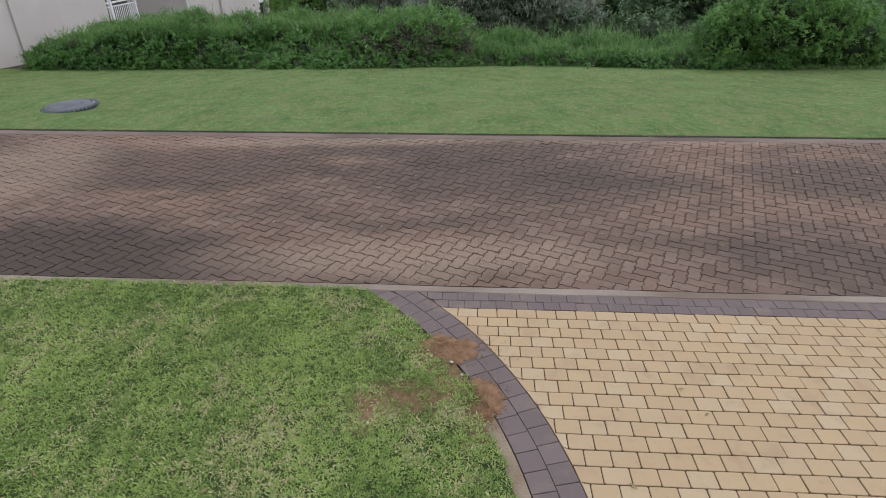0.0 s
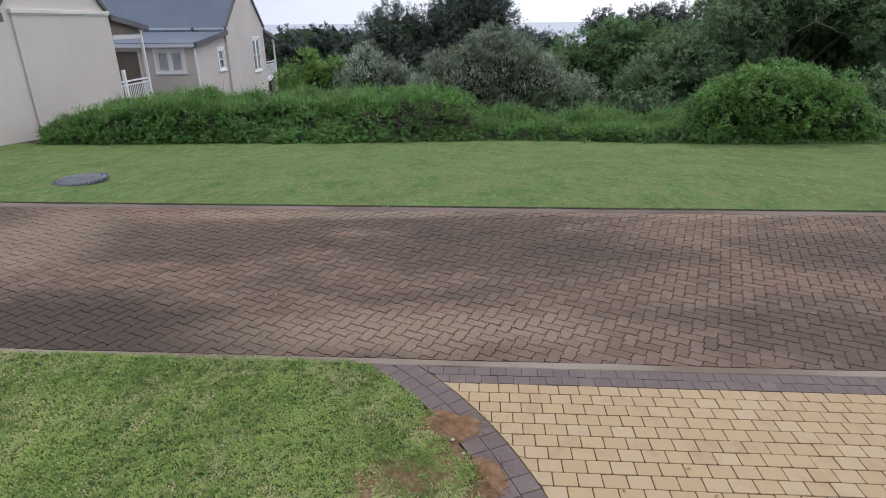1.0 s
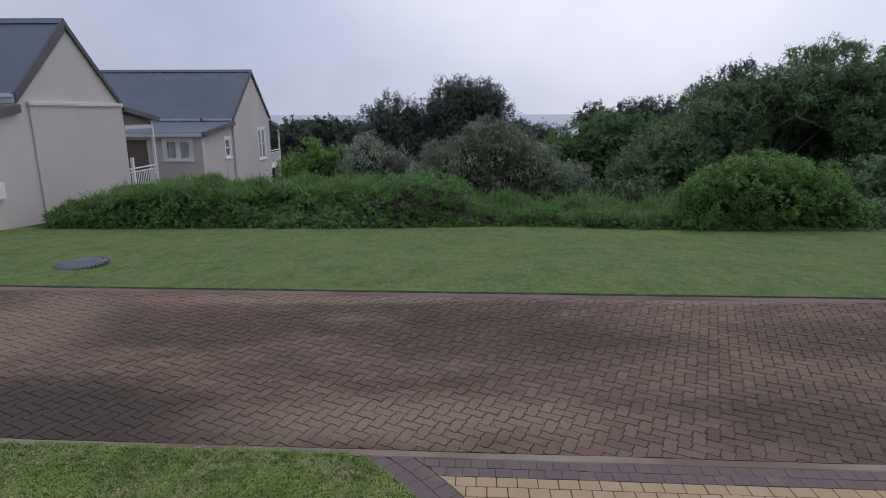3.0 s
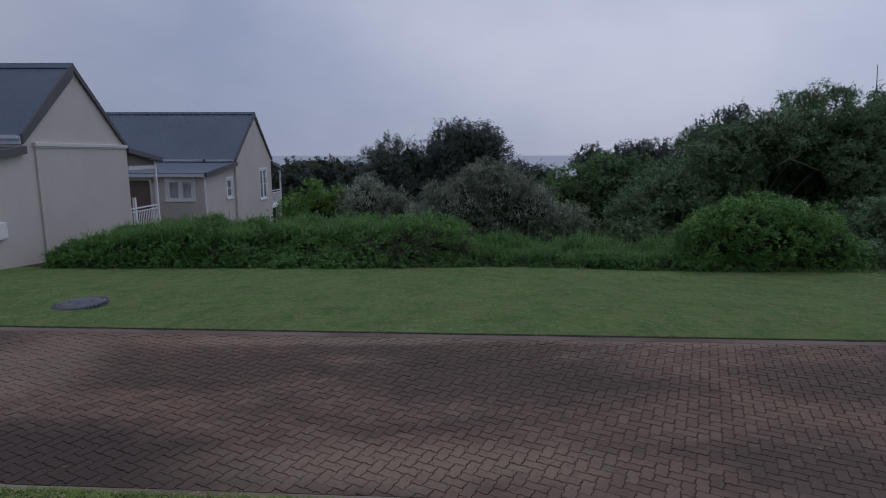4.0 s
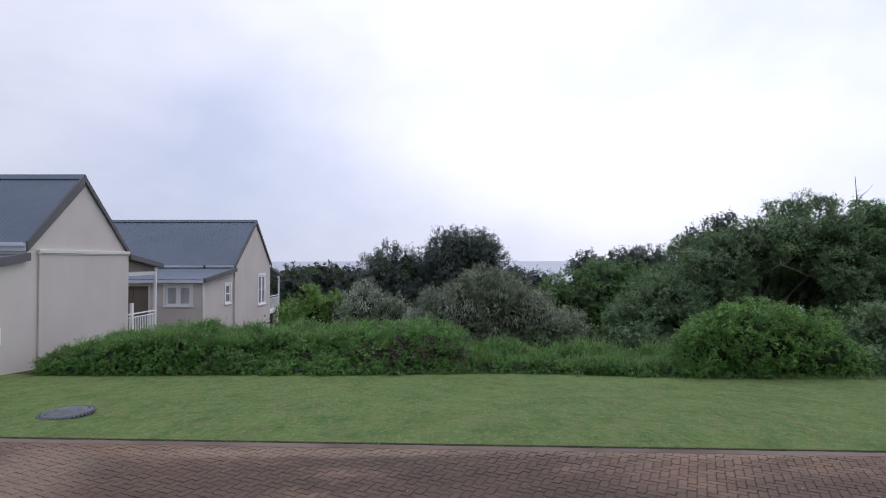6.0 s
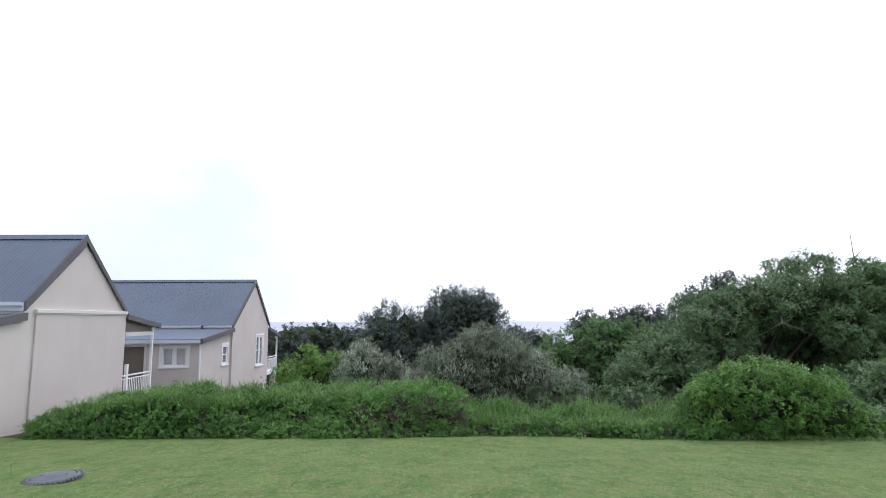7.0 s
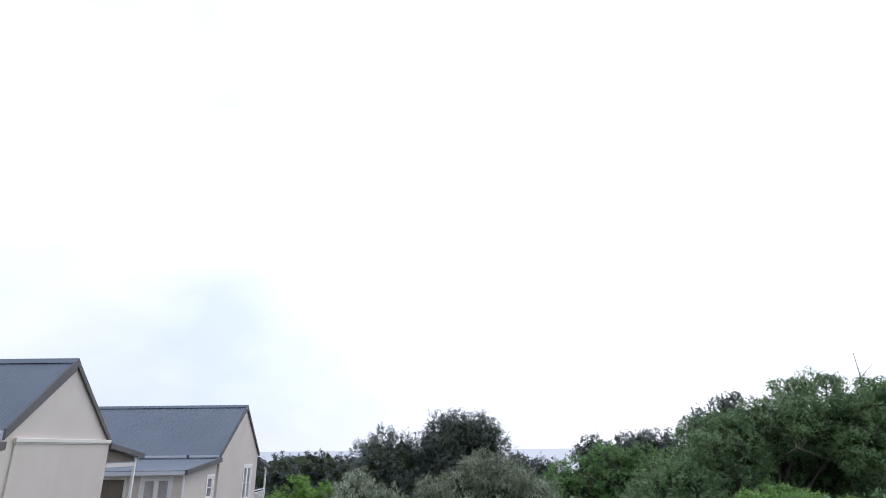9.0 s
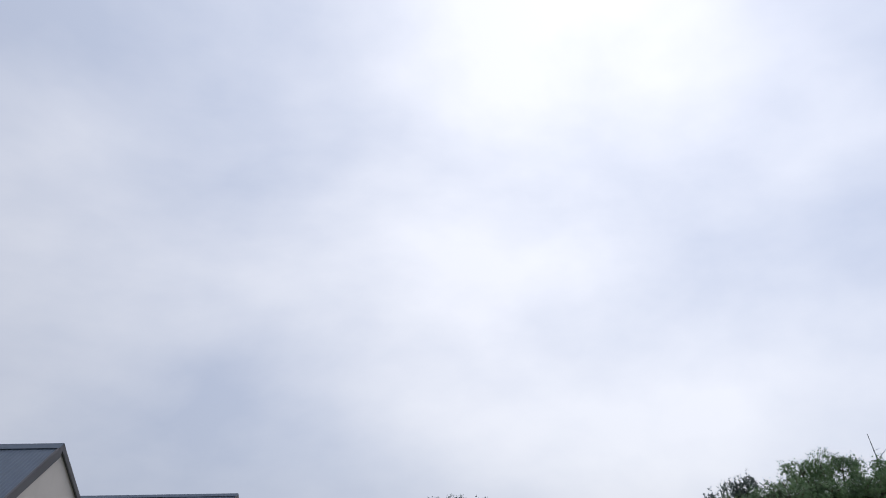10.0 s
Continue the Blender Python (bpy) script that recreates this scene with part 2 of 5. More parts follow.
def lawn_material(name, far):
    n = Nodes(name, 0.9, 0.15)
    big = n.band(n.noise(1.5, 6.0, 0.78, squash=(1, 0.6, 1)), 0.36, 0.64)
    mid = n.band(n.noise(4.5, 4.0, 0.7, squash=(1, 0.5, 1)), 0.42, 0.62)
    fine = n.band(n.noise(55.0, 3.0, 0.7), 0.3, 0.7)
    # near turf is coloured darker, as the shade in gaps between blades
    if not far:
        fine = n.math("ADD", 1.2, n.math("MULTIPLY", fine, 0.9))
    c = n.mix(big, (0.074, 0.142, 0.038), (0.140, 0.218, 0.066))
    c = n.mix(n.math("MULTIPLY", mid, 0.6), c, (0.200, 0.205, 0.085))
    c = n.mix(n.math("MULTIPLY", fine, 0.25 if far else 0.45), c, (0.045, 0.085, 0.020) if far else (0.038, 0.058, 0.017))
    if far:
        pale = n.band(n.noise(15.0, 4.0, 0.7, squash=(1, 0.5, 1)), 0.50, 0.66)
        c = n.mix(n.math("MULTIPLY", pale, 0.55), c, (0.235, 0.275, 0.115))
        deep = n.band(n.noise(22.0, 4.0, 0.7, squash=(1, 0.5, 1)), 0.52, 0.68)
        c = n.mix(n.math("MULTIPLY", deep, 0.55), c, (0.050, 0.100, 0.026))
    else:
        soil = n.mix(n.band(n.noise(28.0, 3.0), 0.3, 0.7), (0.200, 0.118, 0.064), (0.290, 0.190, 0.115))
        wob = n.math("MULTIPLY", n.math("SUBTRACT", n.noise(5.5, 4.0, 0.65), 0.5), 0.75)
        for place, r, s in (((-0.20, 2.56, 0), 0.33, (0.75, 1.6, 1)), ((-0.42, 2.46, 0), 0.20, (1, 1.3, 1)), ((0.02, 2.82, 0), 0.26, (1, 1, 1)), ((0.16, 2.42, 0), 0.16, (1, 0.7, 1))):
            f = n.band(n.math("ADD", n.away(place, s), wob), r * 1.25, r * 0.5)
            c = n.mix(n.math("MULTIPLY", f, 0.7), c, soil)
    n.bump(n.math("ADD", n.noise(40.0, 4.0, 0.7), n.noise(6.0, 2.0)), 0.9, 0.02)
    return n.done(c)


LAWN_NEAR, LAWN_FAR = lawn_material("short_lawn_turf", False), lawn_material("far_lawn_turf", True)
BEDDING = plain("dark_bedding_sand", (0.055, 0.047, 0.040), (0.085, 0.072, 0.060), 8.0, 0.95, bump=0.4)
SCRUB_SOIL = plain("scrub_floor_litter", (0.035, 0.038, 0.018), (0.060, 0.050, 0.028), 3.0, 0.95, bump=0.6, fine=12.0)


def make_ground():
    """One sheet from behind the camera to the shore: bedding under the paving, turf beyond the road, scrub floor further on."""
    us = np.unique(np.concatenate([np.linspace(-400, -40, 19), np.linspace(-40, -14, 14), np.linspace(-14, 14, 113), np.linspace(14, 40, 14), np.linspace(40, 400, 19)]))
    vs = np.concatenate([np.linspace(-60, -8, 8), np.linspace(-7, FAR_V - 0.005, 8), [FAR_V], np.linspace(FAR_V + 0.06, 13.2, 60), np.linspace(13.6, 45, 40), np.linspace(48, 200, 24)])
    verts = []
    for v in vs:
        for u in us:
            p = ROAD @ Vector((u, v + (0.0005 if v >= FAR_V else 0.0), 0))
            p.z = ground_z(p.x, p.y) if v >= FAR_V else (-0.012 if v < -7.5 or (v < -0.2 and not -9 < u < 5.7) else -0.09)
            verts.append(p)
    w, faces, idx = len(us), [], []
    for j in range(len(vs) - 1):
        for i in range(w - 1):
            a = j * w + i
            faces.append((a, a + 1, a + w + 1, a + w))
            c = verts[a + w]
            idx.append((1 if vs[j] < -7.2 or (vs[j] < 0 and not -9 < us[i] < 5.7) else 0) if vs[j] < FAR_V else (1 if c.y < hedge_y(c.x) + 0.25 else 2))
    me = mesh_of("ground", verts, faces, [BEDDING, LAWN_FAR, SCRUB_SOIL], True, idx)
    return tagged(new("ground", me), "mown green lawn falling away to a scrub-covered slope", "ground", kind="structure")


make_ground()

# the sea beyond the trees
n = Nodes("grey_sea_water", 0.55, 0.4)
n.bump(n.noise(0.05, 4.0), 0.4, 1.0)
SEA = n.done(n.mix(n.band(n.noise(0.004, 3.0, squash=(1, 3, 1)), 0.3, 0.7), (0.35, 0.385, 0.44), (0.39, 0.425, 0.48)))
verts = [(-4500, 120, -12.6), (4500, 120, -12.6), (4500, 4800, -12.6), (-4500, 4800, -12.6)]
tagged(new("water", mesh_of("water", verts, [(0, 1, 2, 3)], SEA)), "flat grey-blue sea out to a hazy horizon", "sea", kind="structure")

# ---- the two houses ----
def window_unit(parent, axis, at, u0, u1, z0, z1, panes, sashes=1, out=1):
    """A white window in an opening of a wall: plaster surround, frame, casements with glass, curtain behind. out: the wall's outer side, +1 or -1 along its axis."""
    def put3(a, lo_u, lo_z, b, hi_u, hi_z):
        a, b = at + a * out, at + b * out
        return ((a, lo_u, lo_z), (b, hi_u, hi_z)) if axis == "x" else ((lo_u, a, lo_z), (hi_u, b, hi_z))

    win = part("window", boxes(put3(-0.01, u0 - 0.10, z1, 0.03, u1 + 0.10, z1 + 0.10), put3(-0.01, u0 - 0.10, z0, 0.03, u0, z1), put3(-0.01, u1, z0, 0.03, u1 + 0.10, z1), bevel=0.006), WHITE, parent, "white window with pale curtains drawn behind it")
    part("sill", boxes(put3(-0.12, u0 - 0.12, z0 - 0.07, 0.06, u1 + 0.12, z0), bevel=0.008), WHITE, win)
    wide = (u1 - u0) / panes
    for k in range(panes):
        a, b = u0 + k * wide, u0 + (k + 1) * wide
        part("casement", boxes(put3(-0.055, a, z0, 0.0, a + 0.10, z1), put3(-0.055, b - 0.10, z0, 0.0, b, z1), put3(-0.055, a + 0.10, z0, 0.0, b - 0.10, z0 + 0.10), put3(-0.055, a + 0.10, z1 - 0.10, 0.0, b - 0.10, z1), *[put3(-0.05, a + 0.06, z0 + (z1 - z0) * s / sashes - 0.02, -0.008, b - 0.06, z0 + (z1 - z0) * s / sashes + 0.02) for s in range(1, sashes)], bevel=0.004), WHITE, win)
        g = part("pane", boxes(put3(-0.035, a + 0.05, z0 + 0.05, -0.028, b - 0.05, z1 - 0.05)), GLASS, win)
        g.visible_shadow = False
    # gathered curtain: a wavy cloth with thickness
    bm = bmesh.new()
    k = int((u1 - u0) / 0.03)
    for s in range(k):
        a, b = u0 + (u1 - u0) * s / k, u0 + (u1 - u0) * (s + 1) / k
        d = 0.065 + 0.015 * (s % 2)
        box(bm, *put3(-d - 0.012, a, z0 - 0.02, -d, b, z1 + 0.02))
    part("curtain", bm, CURTAIN, win)
    return win


def railing(parent, y0, y1, x, deck, top=0.92):
    """A white painted rail along y with its balusters."""
    rail = part("railing", boxes(((x - 0.03, y0, deck + top - 0.05), (x + 0.03, y1, deck + top)), ((x - 0.02, y0, deck + top - 0.17), (x + 0.02, y1, deck + top - 0.13)), ((x - 0.02, y0, deck + 0.10), (x + 0.02, y1, deck + 0.14)), bevel=0.004), WHITE, parent, "white painted balustrade")
    k = int((y1 - y0) / 0.125)
    for i in range(1, k):
        y = y0 + (y1 - y0) * i / k
        part("baluster", boxes(((x - 0.012, y - 0.012, deck + 0.12), (x + 0.012, y + 0.012, deck + top - 0.15))), WHITE, rail)
    return rail


def house(name, label, x, yn, yf, zb, ze, zr, length, lean_y, lean_low, lean_high, ver_y, ver_low, ver_high, deck, gable_holes, lean_holes, front_holes, panel, mid=None, deep=(0.24, 0.20), eaves=(0.14, 0.14), band=0.0, ze_far=None, lean_in=0.0):
    """A gabled house with its gable across x, ridge running to -x, a lean-to on the near side and a veranda on the far side."""
    h = thing(name, label, "house", "two coastal houses", at=(x, (yn + yf) / 2, zb))
    ze_far = ze_far or ze
    z_wall = min(ze, ze_far)
    mid, over, th = mid or (yn + yf) / 2, 0.06, 0.22
    bm = pierced(bmesh.new(), "x", x - th, th, yn, yf, zb, z_wall, gable_holes)
    prism(bm, [(yn, z_wall)] + [(yf, z_wall)] + ([(yf, ze_far)] if ze_far > z_wall else []) + [(mid, zr - 0.10)] + ([(yn, ze)] if ze > z_wall else []), "x", x - th, x)
    gable = part("gable_wall", bm, PLASTER, h)
    part("side_wall", boxes(((x - length, yn, zb), (x - th, yn + th, ze)), ((x - length, yf - th, zb), (x - th, yf, ze_far)), ((x - length, yn + th, zb), (x - length + th, yf - th, z_wall))), PLASTER, h)
    part("ceiling_board", boxes(((x - length + th, yn + th, ze - 0.3), (x - th, yf - th, ze - 0.26))), SHADOW_ROOM, h)
    part("floor_slab", boxes(((x - length + th, yn + th, deck - 0.1), (x - th, yf - th, deck))), SHADOW_ROOM, h)
    if panel:   # a thicker lower face, capped by a moulding
        part("wall_panel", boxes(((x, panel + 0.02, zb), (x + 0.05, yf - 0.0, band - 0.06)), bevel=0.01), PLASTER, gable)
        part("moulding", boxes(((x - 0.0, panel - 0.03, band - 0.06), (x + 0.10, yf + 0.02, band + 0.05)), ((x, panel - 0.01, band - 0.10), (x + 0.075, yf + 0.01, band - 0.06)), bevel=0.01), CREAM, gable, "cream horizontal moulding")
    # main roof: two corrugated slopes, verge boards, ridge cap, gutter
    rise = (zr - ze) / (mid - yn)
    rise_far = (zr - ze_far) / (yf - mid)
    eave, eave_far = eaves
    lo, lo_far = ze - eave * rise, ze_far - eave_far * rise_far
    sheet("roof_slope", (yn - eave, lo), (mid, zr), x - length - 0.2, x + over, h)
    sheet("roof_slope", (yf + eave_far, lo_far), (mid, zr), x - length - 0.2, x + over, h)
    for end, low, tall in ((yn - eave, lo, deep[0]), (yf + eave_far, lo_far, deep[1])):
        bm = prism(bmesh.new(), [(end, low - tall * 0.75), (end, low + 0.035), (mid, zr + 0.045), (mid, zr - tall)], "x", x + 0.012, x + over + 0.02)
        part("verge_board", bm, FASCIA, h)
    part("ridge_cap", prism(bmesh.new(), [(mid - 0.17, zr - 0.17 * rise + 0.05), (mid, zr + 0.065), (mid + 0.17, zr - 0.17 * rise + 0.05), (mid, zr + 0.03)], "x", x - length - 0.2, x + over + 0.02), ROOF, h)
    part("gutter", prism(bmesh.new(), [(yn - eave - 0.11, lo - 0.10), (yn - eave - 0.11, lo + 0.0), (yn - eave - 0.095, lo + 0.0), (yn - eave - 0.09, lo - 0.085), (yn - eave - 0.02, lo - 0.085), (yn - eave - 0.015, lo - 0.01), (yn - eave, lo - 0.01), (yn - eave, lo - 0.10)], "x", x - length - 0.2, x - 0.02), GUTTER, h)
    part("eaves_board", boxes(((x - length, yn - eave, lo - 0.24), (x + 0.012, yn - eave + 0.03, lo - 0.02))), GUTTER, h)
    # lean-to on the near side
    bm = pierced(bmesh.new(), "x", x - th - lean_in, th, lean_y, yn, zb, lean_low, lean_holes)
    prism(bm, [(lean_y, lean_low), (yn, lean_low), (yn, lean_high)], "x", x - th - lean_in, x - lean_in)
    lean = part("lean_to_wall", bm, PLASTER, h)
    part("lean_to_front", pierced(bmesh.new(), "y", lean_y, th, x - length, x - th - lean_in, zb, lean_low, front_holes), PLASTER, h)
    part("lean_to_floor", boxes(((x - length, lean_y + th, deck - 0.1), (x - th, yn, deck))), SHADOW_ROOM, h)
    lr = (lean_high - lean_low) / (yn - lean_y)
    sheet("lean_to_roof", (lean_y - 0.25, lean_low + 0.10 - 0.25 * lr), (yn, lean_high + 0.10), x - length - 0.1, x + 0.10, h)
    part("lean_to_verge", prism(bmesh.new(), [(lean_y - 0.25, lean_low - 0.08 - 0.25 * lr), (lean_y - 0.25, lean_low + 0.13 - 0.25 * lr), (yn - 0.02, lean_high + 0.13), (yn - 0.02, lean_high - 0.08)], "x", x + 0.012, x + 0.13), FASCIA, h)
    part("lean_to_fascia", boxes(((x - length, lean_y - 0.28, lean_low - 0.10), (x + 0.012, lean_y - 0.25, lean_low + 0.08 - 0.25 * lr))), GUTTER, h)
    # veranda on the far side
    vr = (ver_high - ver_low) / (ver_y - yf)
    sheet("veranda_roof", (ver_y + 0.3, ver_low + 0.10 - 0.3 * vr), (yf, ver_high + 0.10), x - length, x + 0.10, h)
    part("veranda_verge", prism(bmesh.new(), [(ver_y + 0.3, ver_low - 0.05 - 0.3 * vr), (ver_y + 0.3, ver_low + 0.12 - 0.3 * vr), (yf + 0.02, ver_high + 0.13), (yf + 0.02, ver_high - 0.05)], "x", x + 0.012, x + 0.13), FASCIA, h)
    part("veranda_deck", boxes(((x - length, yf, deck - 0.18), (x + 0.0, ver_y + 0.1, deck)), bevel=0.01), WHITE, h)
    part("veranda_pier", boxes(((x - 0.35, ver_y - 0.30, zb - 1.5), (x - 0.05, ver_y, deck - 0.18))), PLASTER, h)
    post = part("veranda_post", boxes(((x - 0.09, ver_y - 0.09, deck), (x, ver_y, ver_low + 0.0)), ((x - 0.14, ver_y - 0.14, ver_low - 0.16), (x + 0.008, ver_y + 0.03, ver_low - 0.02)), bevel=0.008), WHITE, h)
    railing(h, yf + 0.03, ver_y - 0.11, x - 0.05, deck)
    return h


def settle(h):
    """Parts were made in world places: bring them under their thing's base."""
    inv = Matrix.Translation(h.location).inverted()
    for ob in h.children:
        ob.matrix_parent_inverse = inv


H1X, H2X = -11.26, -10.62
near_house = house("near_house", "beige plastered house with a steep slate-blue metal roof", H1X, 15.60, 20.60, -0.95, 2.97, 5.06, 9.0, 13.1, 2.18, 2.50, 22.75, 2.20, 2.50, -0.45, [], [], [], 16.0, 17.99, (0.33, 0.15), (0.06, 0.10), 2.68, 2.74)
part("meter_box", boxes(((H1X - 0.05, 14.16, 0.27), (H1X + 0.10, 14.59, 0.70)), ((H1X + 0.10, 14.19, 0.30), (H1X + 0.11, 14.56, 0.67)), bevel=0.008), WHITE, near_house, "white meter box on the lean-to wall")
part("veranda_infill", prism(bmesh.new(), [(20.74, 2.0), (20.74, 2.44), (22.7, 2.16), (22.7, 2.0)], "x", H1X - 0.08, H1X - 0.04), INFILL, near_house, "brown timber panel under the veranda roof")
part("veranda_beam", boxes(((H1X - 0.10, 20.74, 1.84), (H1X - 0.01, 22.74, 1.97)), bevel=0.006), CREAM, near_house)
part("newel_post", boxes(((H1X - 0.10, 20.95, -0.45), (H1X + 0.0, 21.06, 0.84)), bevel=0.006), WHITE, near_house)
WIN_A, WIN_B, WIN_C, DOOR_H = (-12.41, -11.25, 0.36, 1.26), (33.38, 34.62, -0.18, 1.52), (28.52, 29.22, 0.25, 1.20), (-14.7, -13.18, -0.75, 1.24)
far_house = house("far_house", "beige plastered house lower down the slope, slate-blue roof", H2X, 29.6, 35.65, -3.2, 2.25, 4.66, 10.0, 25.88, 1.50, 1.90, 37.75, 1.40, 1.85, -0.75, [WIN_B], [WIN_C], [WIN_A, DOOR_H], 0, 32.85, (0.20, 0.16), lean_in=0.10)
window_unit(far_house, "y", 25.88, *WIN_A, 2, 1, out=-1)
window_unit(far_house, "x", H2X, *WIN_B, 2, 2)
window_unit(far_house, "x", H2X - 0.10, *WIN_C, 1, 2)
part("door_lintel", boxes(((-14.8, 25.84, 1.24), (-13.08, 25.90, 1.40)), bevel=0.006), CREAM, far_house)
for jx in (-14.80, -13.18):
    part("door_jamb", boxes(((jx, 25.85, -0.75), (jx + 0.10, 25.90, 1.24)), bevel=0.006), CREAM, far_house)
for lx, ly in ((-14.70, 26.05), (-13.93, 26.02)):
    part("door_leaf", boxes(((lx, ly, -0.75), (lx + 0.75, ly + 0.05, 1.24)), bevel=0.006), INFILL, far_house, "dark brown door in a shaded opening")
# downpipes on the far house
for px, py, z0, z1, paint in ((H2X - 0.06, 25.80, -2.6, 1.42, WHITE), (-12.1, 29.36, 1.84, 2.08, FASCIA)):
    bm = bmesh.new()
    bmesh.ops.create_cone(bm, cap_ends=True, segments=12, radius1=0.045, radius2=0.045, depth=z1 - z0, matrix=Matrix.Translation((px, py, (z0 + z1) / 2)))
    bmesh.ops.create_cone(bm, cap_ends=True, segments=12, radius1=0.045, radius2=0.075, depth=0.14, matrix=Matrix.Translation((px, py, z1)))
    part("downpipe", bm, paint, far_house)
settle(near_house), settle(far_house)

# ---- paving: concrete edgings, dark border pavers, yellow drive, zigzag road blocks ----
def paver_material(name, tones, dirt, dirt_amount, rough=0.85, wear=0.3, wash=None):
    n = Nodes(name, rough, 0.25)
    pick = n.math("FRACT", n.math("ADD", n.info, n.math("MULTIPLY", n.island, 7.31)))
    c = n.mix(n.band(pick, 0.0, 0.5), tones[0], tones[1])
    c = n.mix(n.band(pick, 0.55, 1.0), c, tones[2])
    c = n.mix(n.math("MULTIPLY", n.band(n.noise(1.3, 4.0), 0.4, 0.7), 0.5), c, tones[1])
    if wash:
        c = n.mix(n.math("MULTIPLY", n.band(n.noise(0.7, 5.0, 0.65), 0.48, 0.72), 0.3), c, wash)
    speck = n.band(n.noise(260.0, 2.0), 0.35, 0.7)
    c = n.mix(n.math("MULTIPLY", speck, 0.22), c, tones[2])
    c = n.mix(n.math("MULTIPLY", n.band(n.noise(4.5, 5.0, 0.65), 0.5, 0.72), dirt_amount), c, dirt)
    c = n.mix(n.math("MULTIPLY", n.band(n.noise(24.0, 4.0, 0.7), 0.58, 0.7), wear), c, dirt)
    n.bump(n.math("ADD", n.noise(190.0, 3.0, 0.65), n.noise(30.0, 3.0)), 0.3, 0.003)
    return n.done(c)


YELLOW = paver_material("buff_yellow_paver", ((0.440, 0.318, 0.182), (0.408, 0.292, 0.172), (0.455, 0.350, 0.222)), (0.325, 0.215, 0.140), 0.5, wear=0.4, wash=(0.430, 0.290, 0.205))
PURPLE = paver_material("dark_plum_paver", ((0.138, 0.108, 0.104), (0.150, 0.117, 0.112), (0.166, 0.130, 0.122)), (0.245, 0.180, 0.135), 0.5)
CONCRETE = plain("weathered_concrete", (0.33, 0.275, 0.225), (0.165, 0.122, 0.094), 2.6, 0.92, bump=0.4)

WORN_EDGE = plain("brown_stained_edging", (0.215, 0.165, 0.138), (0.115, 0.086, 0.070), 2.2, 0.92, bump=0.4)
HAUNCH = plain("sandy_haunch_mortar", (0.30, 0.235, 0.17), (0.20, 0.145, 0.095), 14.0, 0.95, bump=0.6)

# road blocks: pinkish brown, with black mould, a pale washed stretch and clean lanes
n = Nodes("worn_brown_road_block", 0.85, 0.25)
pick = n.math("FRACT", n.math("ADD", n.info, n.math("MULTIPLY", n.island, 5.17)))
c = n.mix(n.band(pick, 0.0, 0.55), (0.142, 0.094, 0.071), (0.175, 0.116, 0.087))
c = n.mix(n.band(pick, 0.6, 1.0), c, (0.190, 0.134, 0.104))
clean = n.band(n.noise(0.42, 4.0, 0.6), 0.45, 0.62)
c = n.mix(n.math("MULTIPLY", clean, 0.55), c, (0.238, 0.150, 0.102))
wav = n.math("MULTIPLY", n.math("SUBTRACT", n.noise(1.5, 5.0, 0.65), 0.5), 1.5)
mould = n.math("MULTIPLY", n.band(n.noise(0.75, 5.0, 0.66, squash=(0.6, 1.3, 1)), 0.45, 0.62), 0.70)
c = n.mix(mould, c, (0.086, 0.064, 0.049))
for place, r, s, amount in (((-3.6, 4.2, 0), 1.0, (0.50, 1.30, 1), 1.0), ((0.5, 6.0, 0), 0.9, (0.5, 1.2, 1), 0.65), ((-2.9, 6.3, 0), 0.8, (0.42, 1.2, 1), 0.6), ((4.3, 5.9, 0), 0.8, (0.6, 1.2, 1), 0.55), ((3.0, 4.1, 0), 0.6, (0.6, 1.4, 1), 0.5), ((0.6, 6.9, 0), 0.5, (0.35, 1.6, 1), 0.5)):
    f = n.math("MULTIPLY", n.band(n.math("ADD", n.away(place, s), wav), r * 1.3, r * 0.55), amount)
    c = n.mix(f, c, (0.066, 0.049, 0.039))
for place, r, s in (((-4.9, 6.3, 0), 0.9, (0.9, 0.7, 1)), ((-1.6, 7.25, 0), 0.5, (0.2, 2.4, 1)), ((3.4, 7.2, 0), 0.5, (0.25, 2.2, 1)), ((-0.3, 4.2, 0), 0.55, (0.3, 1.5, 1))):
    f = n.math("MULTIPLY", n.band(n.math("ADD", n.away(place, s), n.math("MULTIPLY", wav, 0.6)), r * 1.3, r * 0.4), 0.6)
    c = n.mix(f, c, (0.285, 0.212, 0.154))
c = n.mix(n.math("MULTIPLY", n.band(n.noise(20.0, 5.0, 0.7), 0.50, 0.66), 0.5), c, (0.095, 0.074, 0.056))
c = n.mix(n.math("MULTIPLY", n.band(n.noise(9.0, 4.0, 0.7), 0.66, 0.76), 0.5), c, (0.34, 0.29, 0.25))
n.bump(n.math("ADD", n.noise(150.0, 3.0, 0.65), n.noise(28.0, 3.0)), 0.35, 0.004)
BLOCK = n.done(c)


def rim(x, y):
    """How far a place lies out from the curb's arc centre; below the arc the curb runs straight."""
    return math.hypot(x - ARC_C[0], y - ARC_C[1]) if y >= ARC_C[1] else x - ARC_C[0]


def to_rim(x, y, r):
    """The nearest place at that distance from the arc's centre."""
    if y < ARC_C[1]:
        return ARC_C[0] + r, y
    d = math.hypot(x - ARC_C[0], y - ARC_C[1])
    return ARC_C[0] + (x - ARC_C[0]) * r / d, ARC_C[1] + (y - ARC_C[1]) * r / d


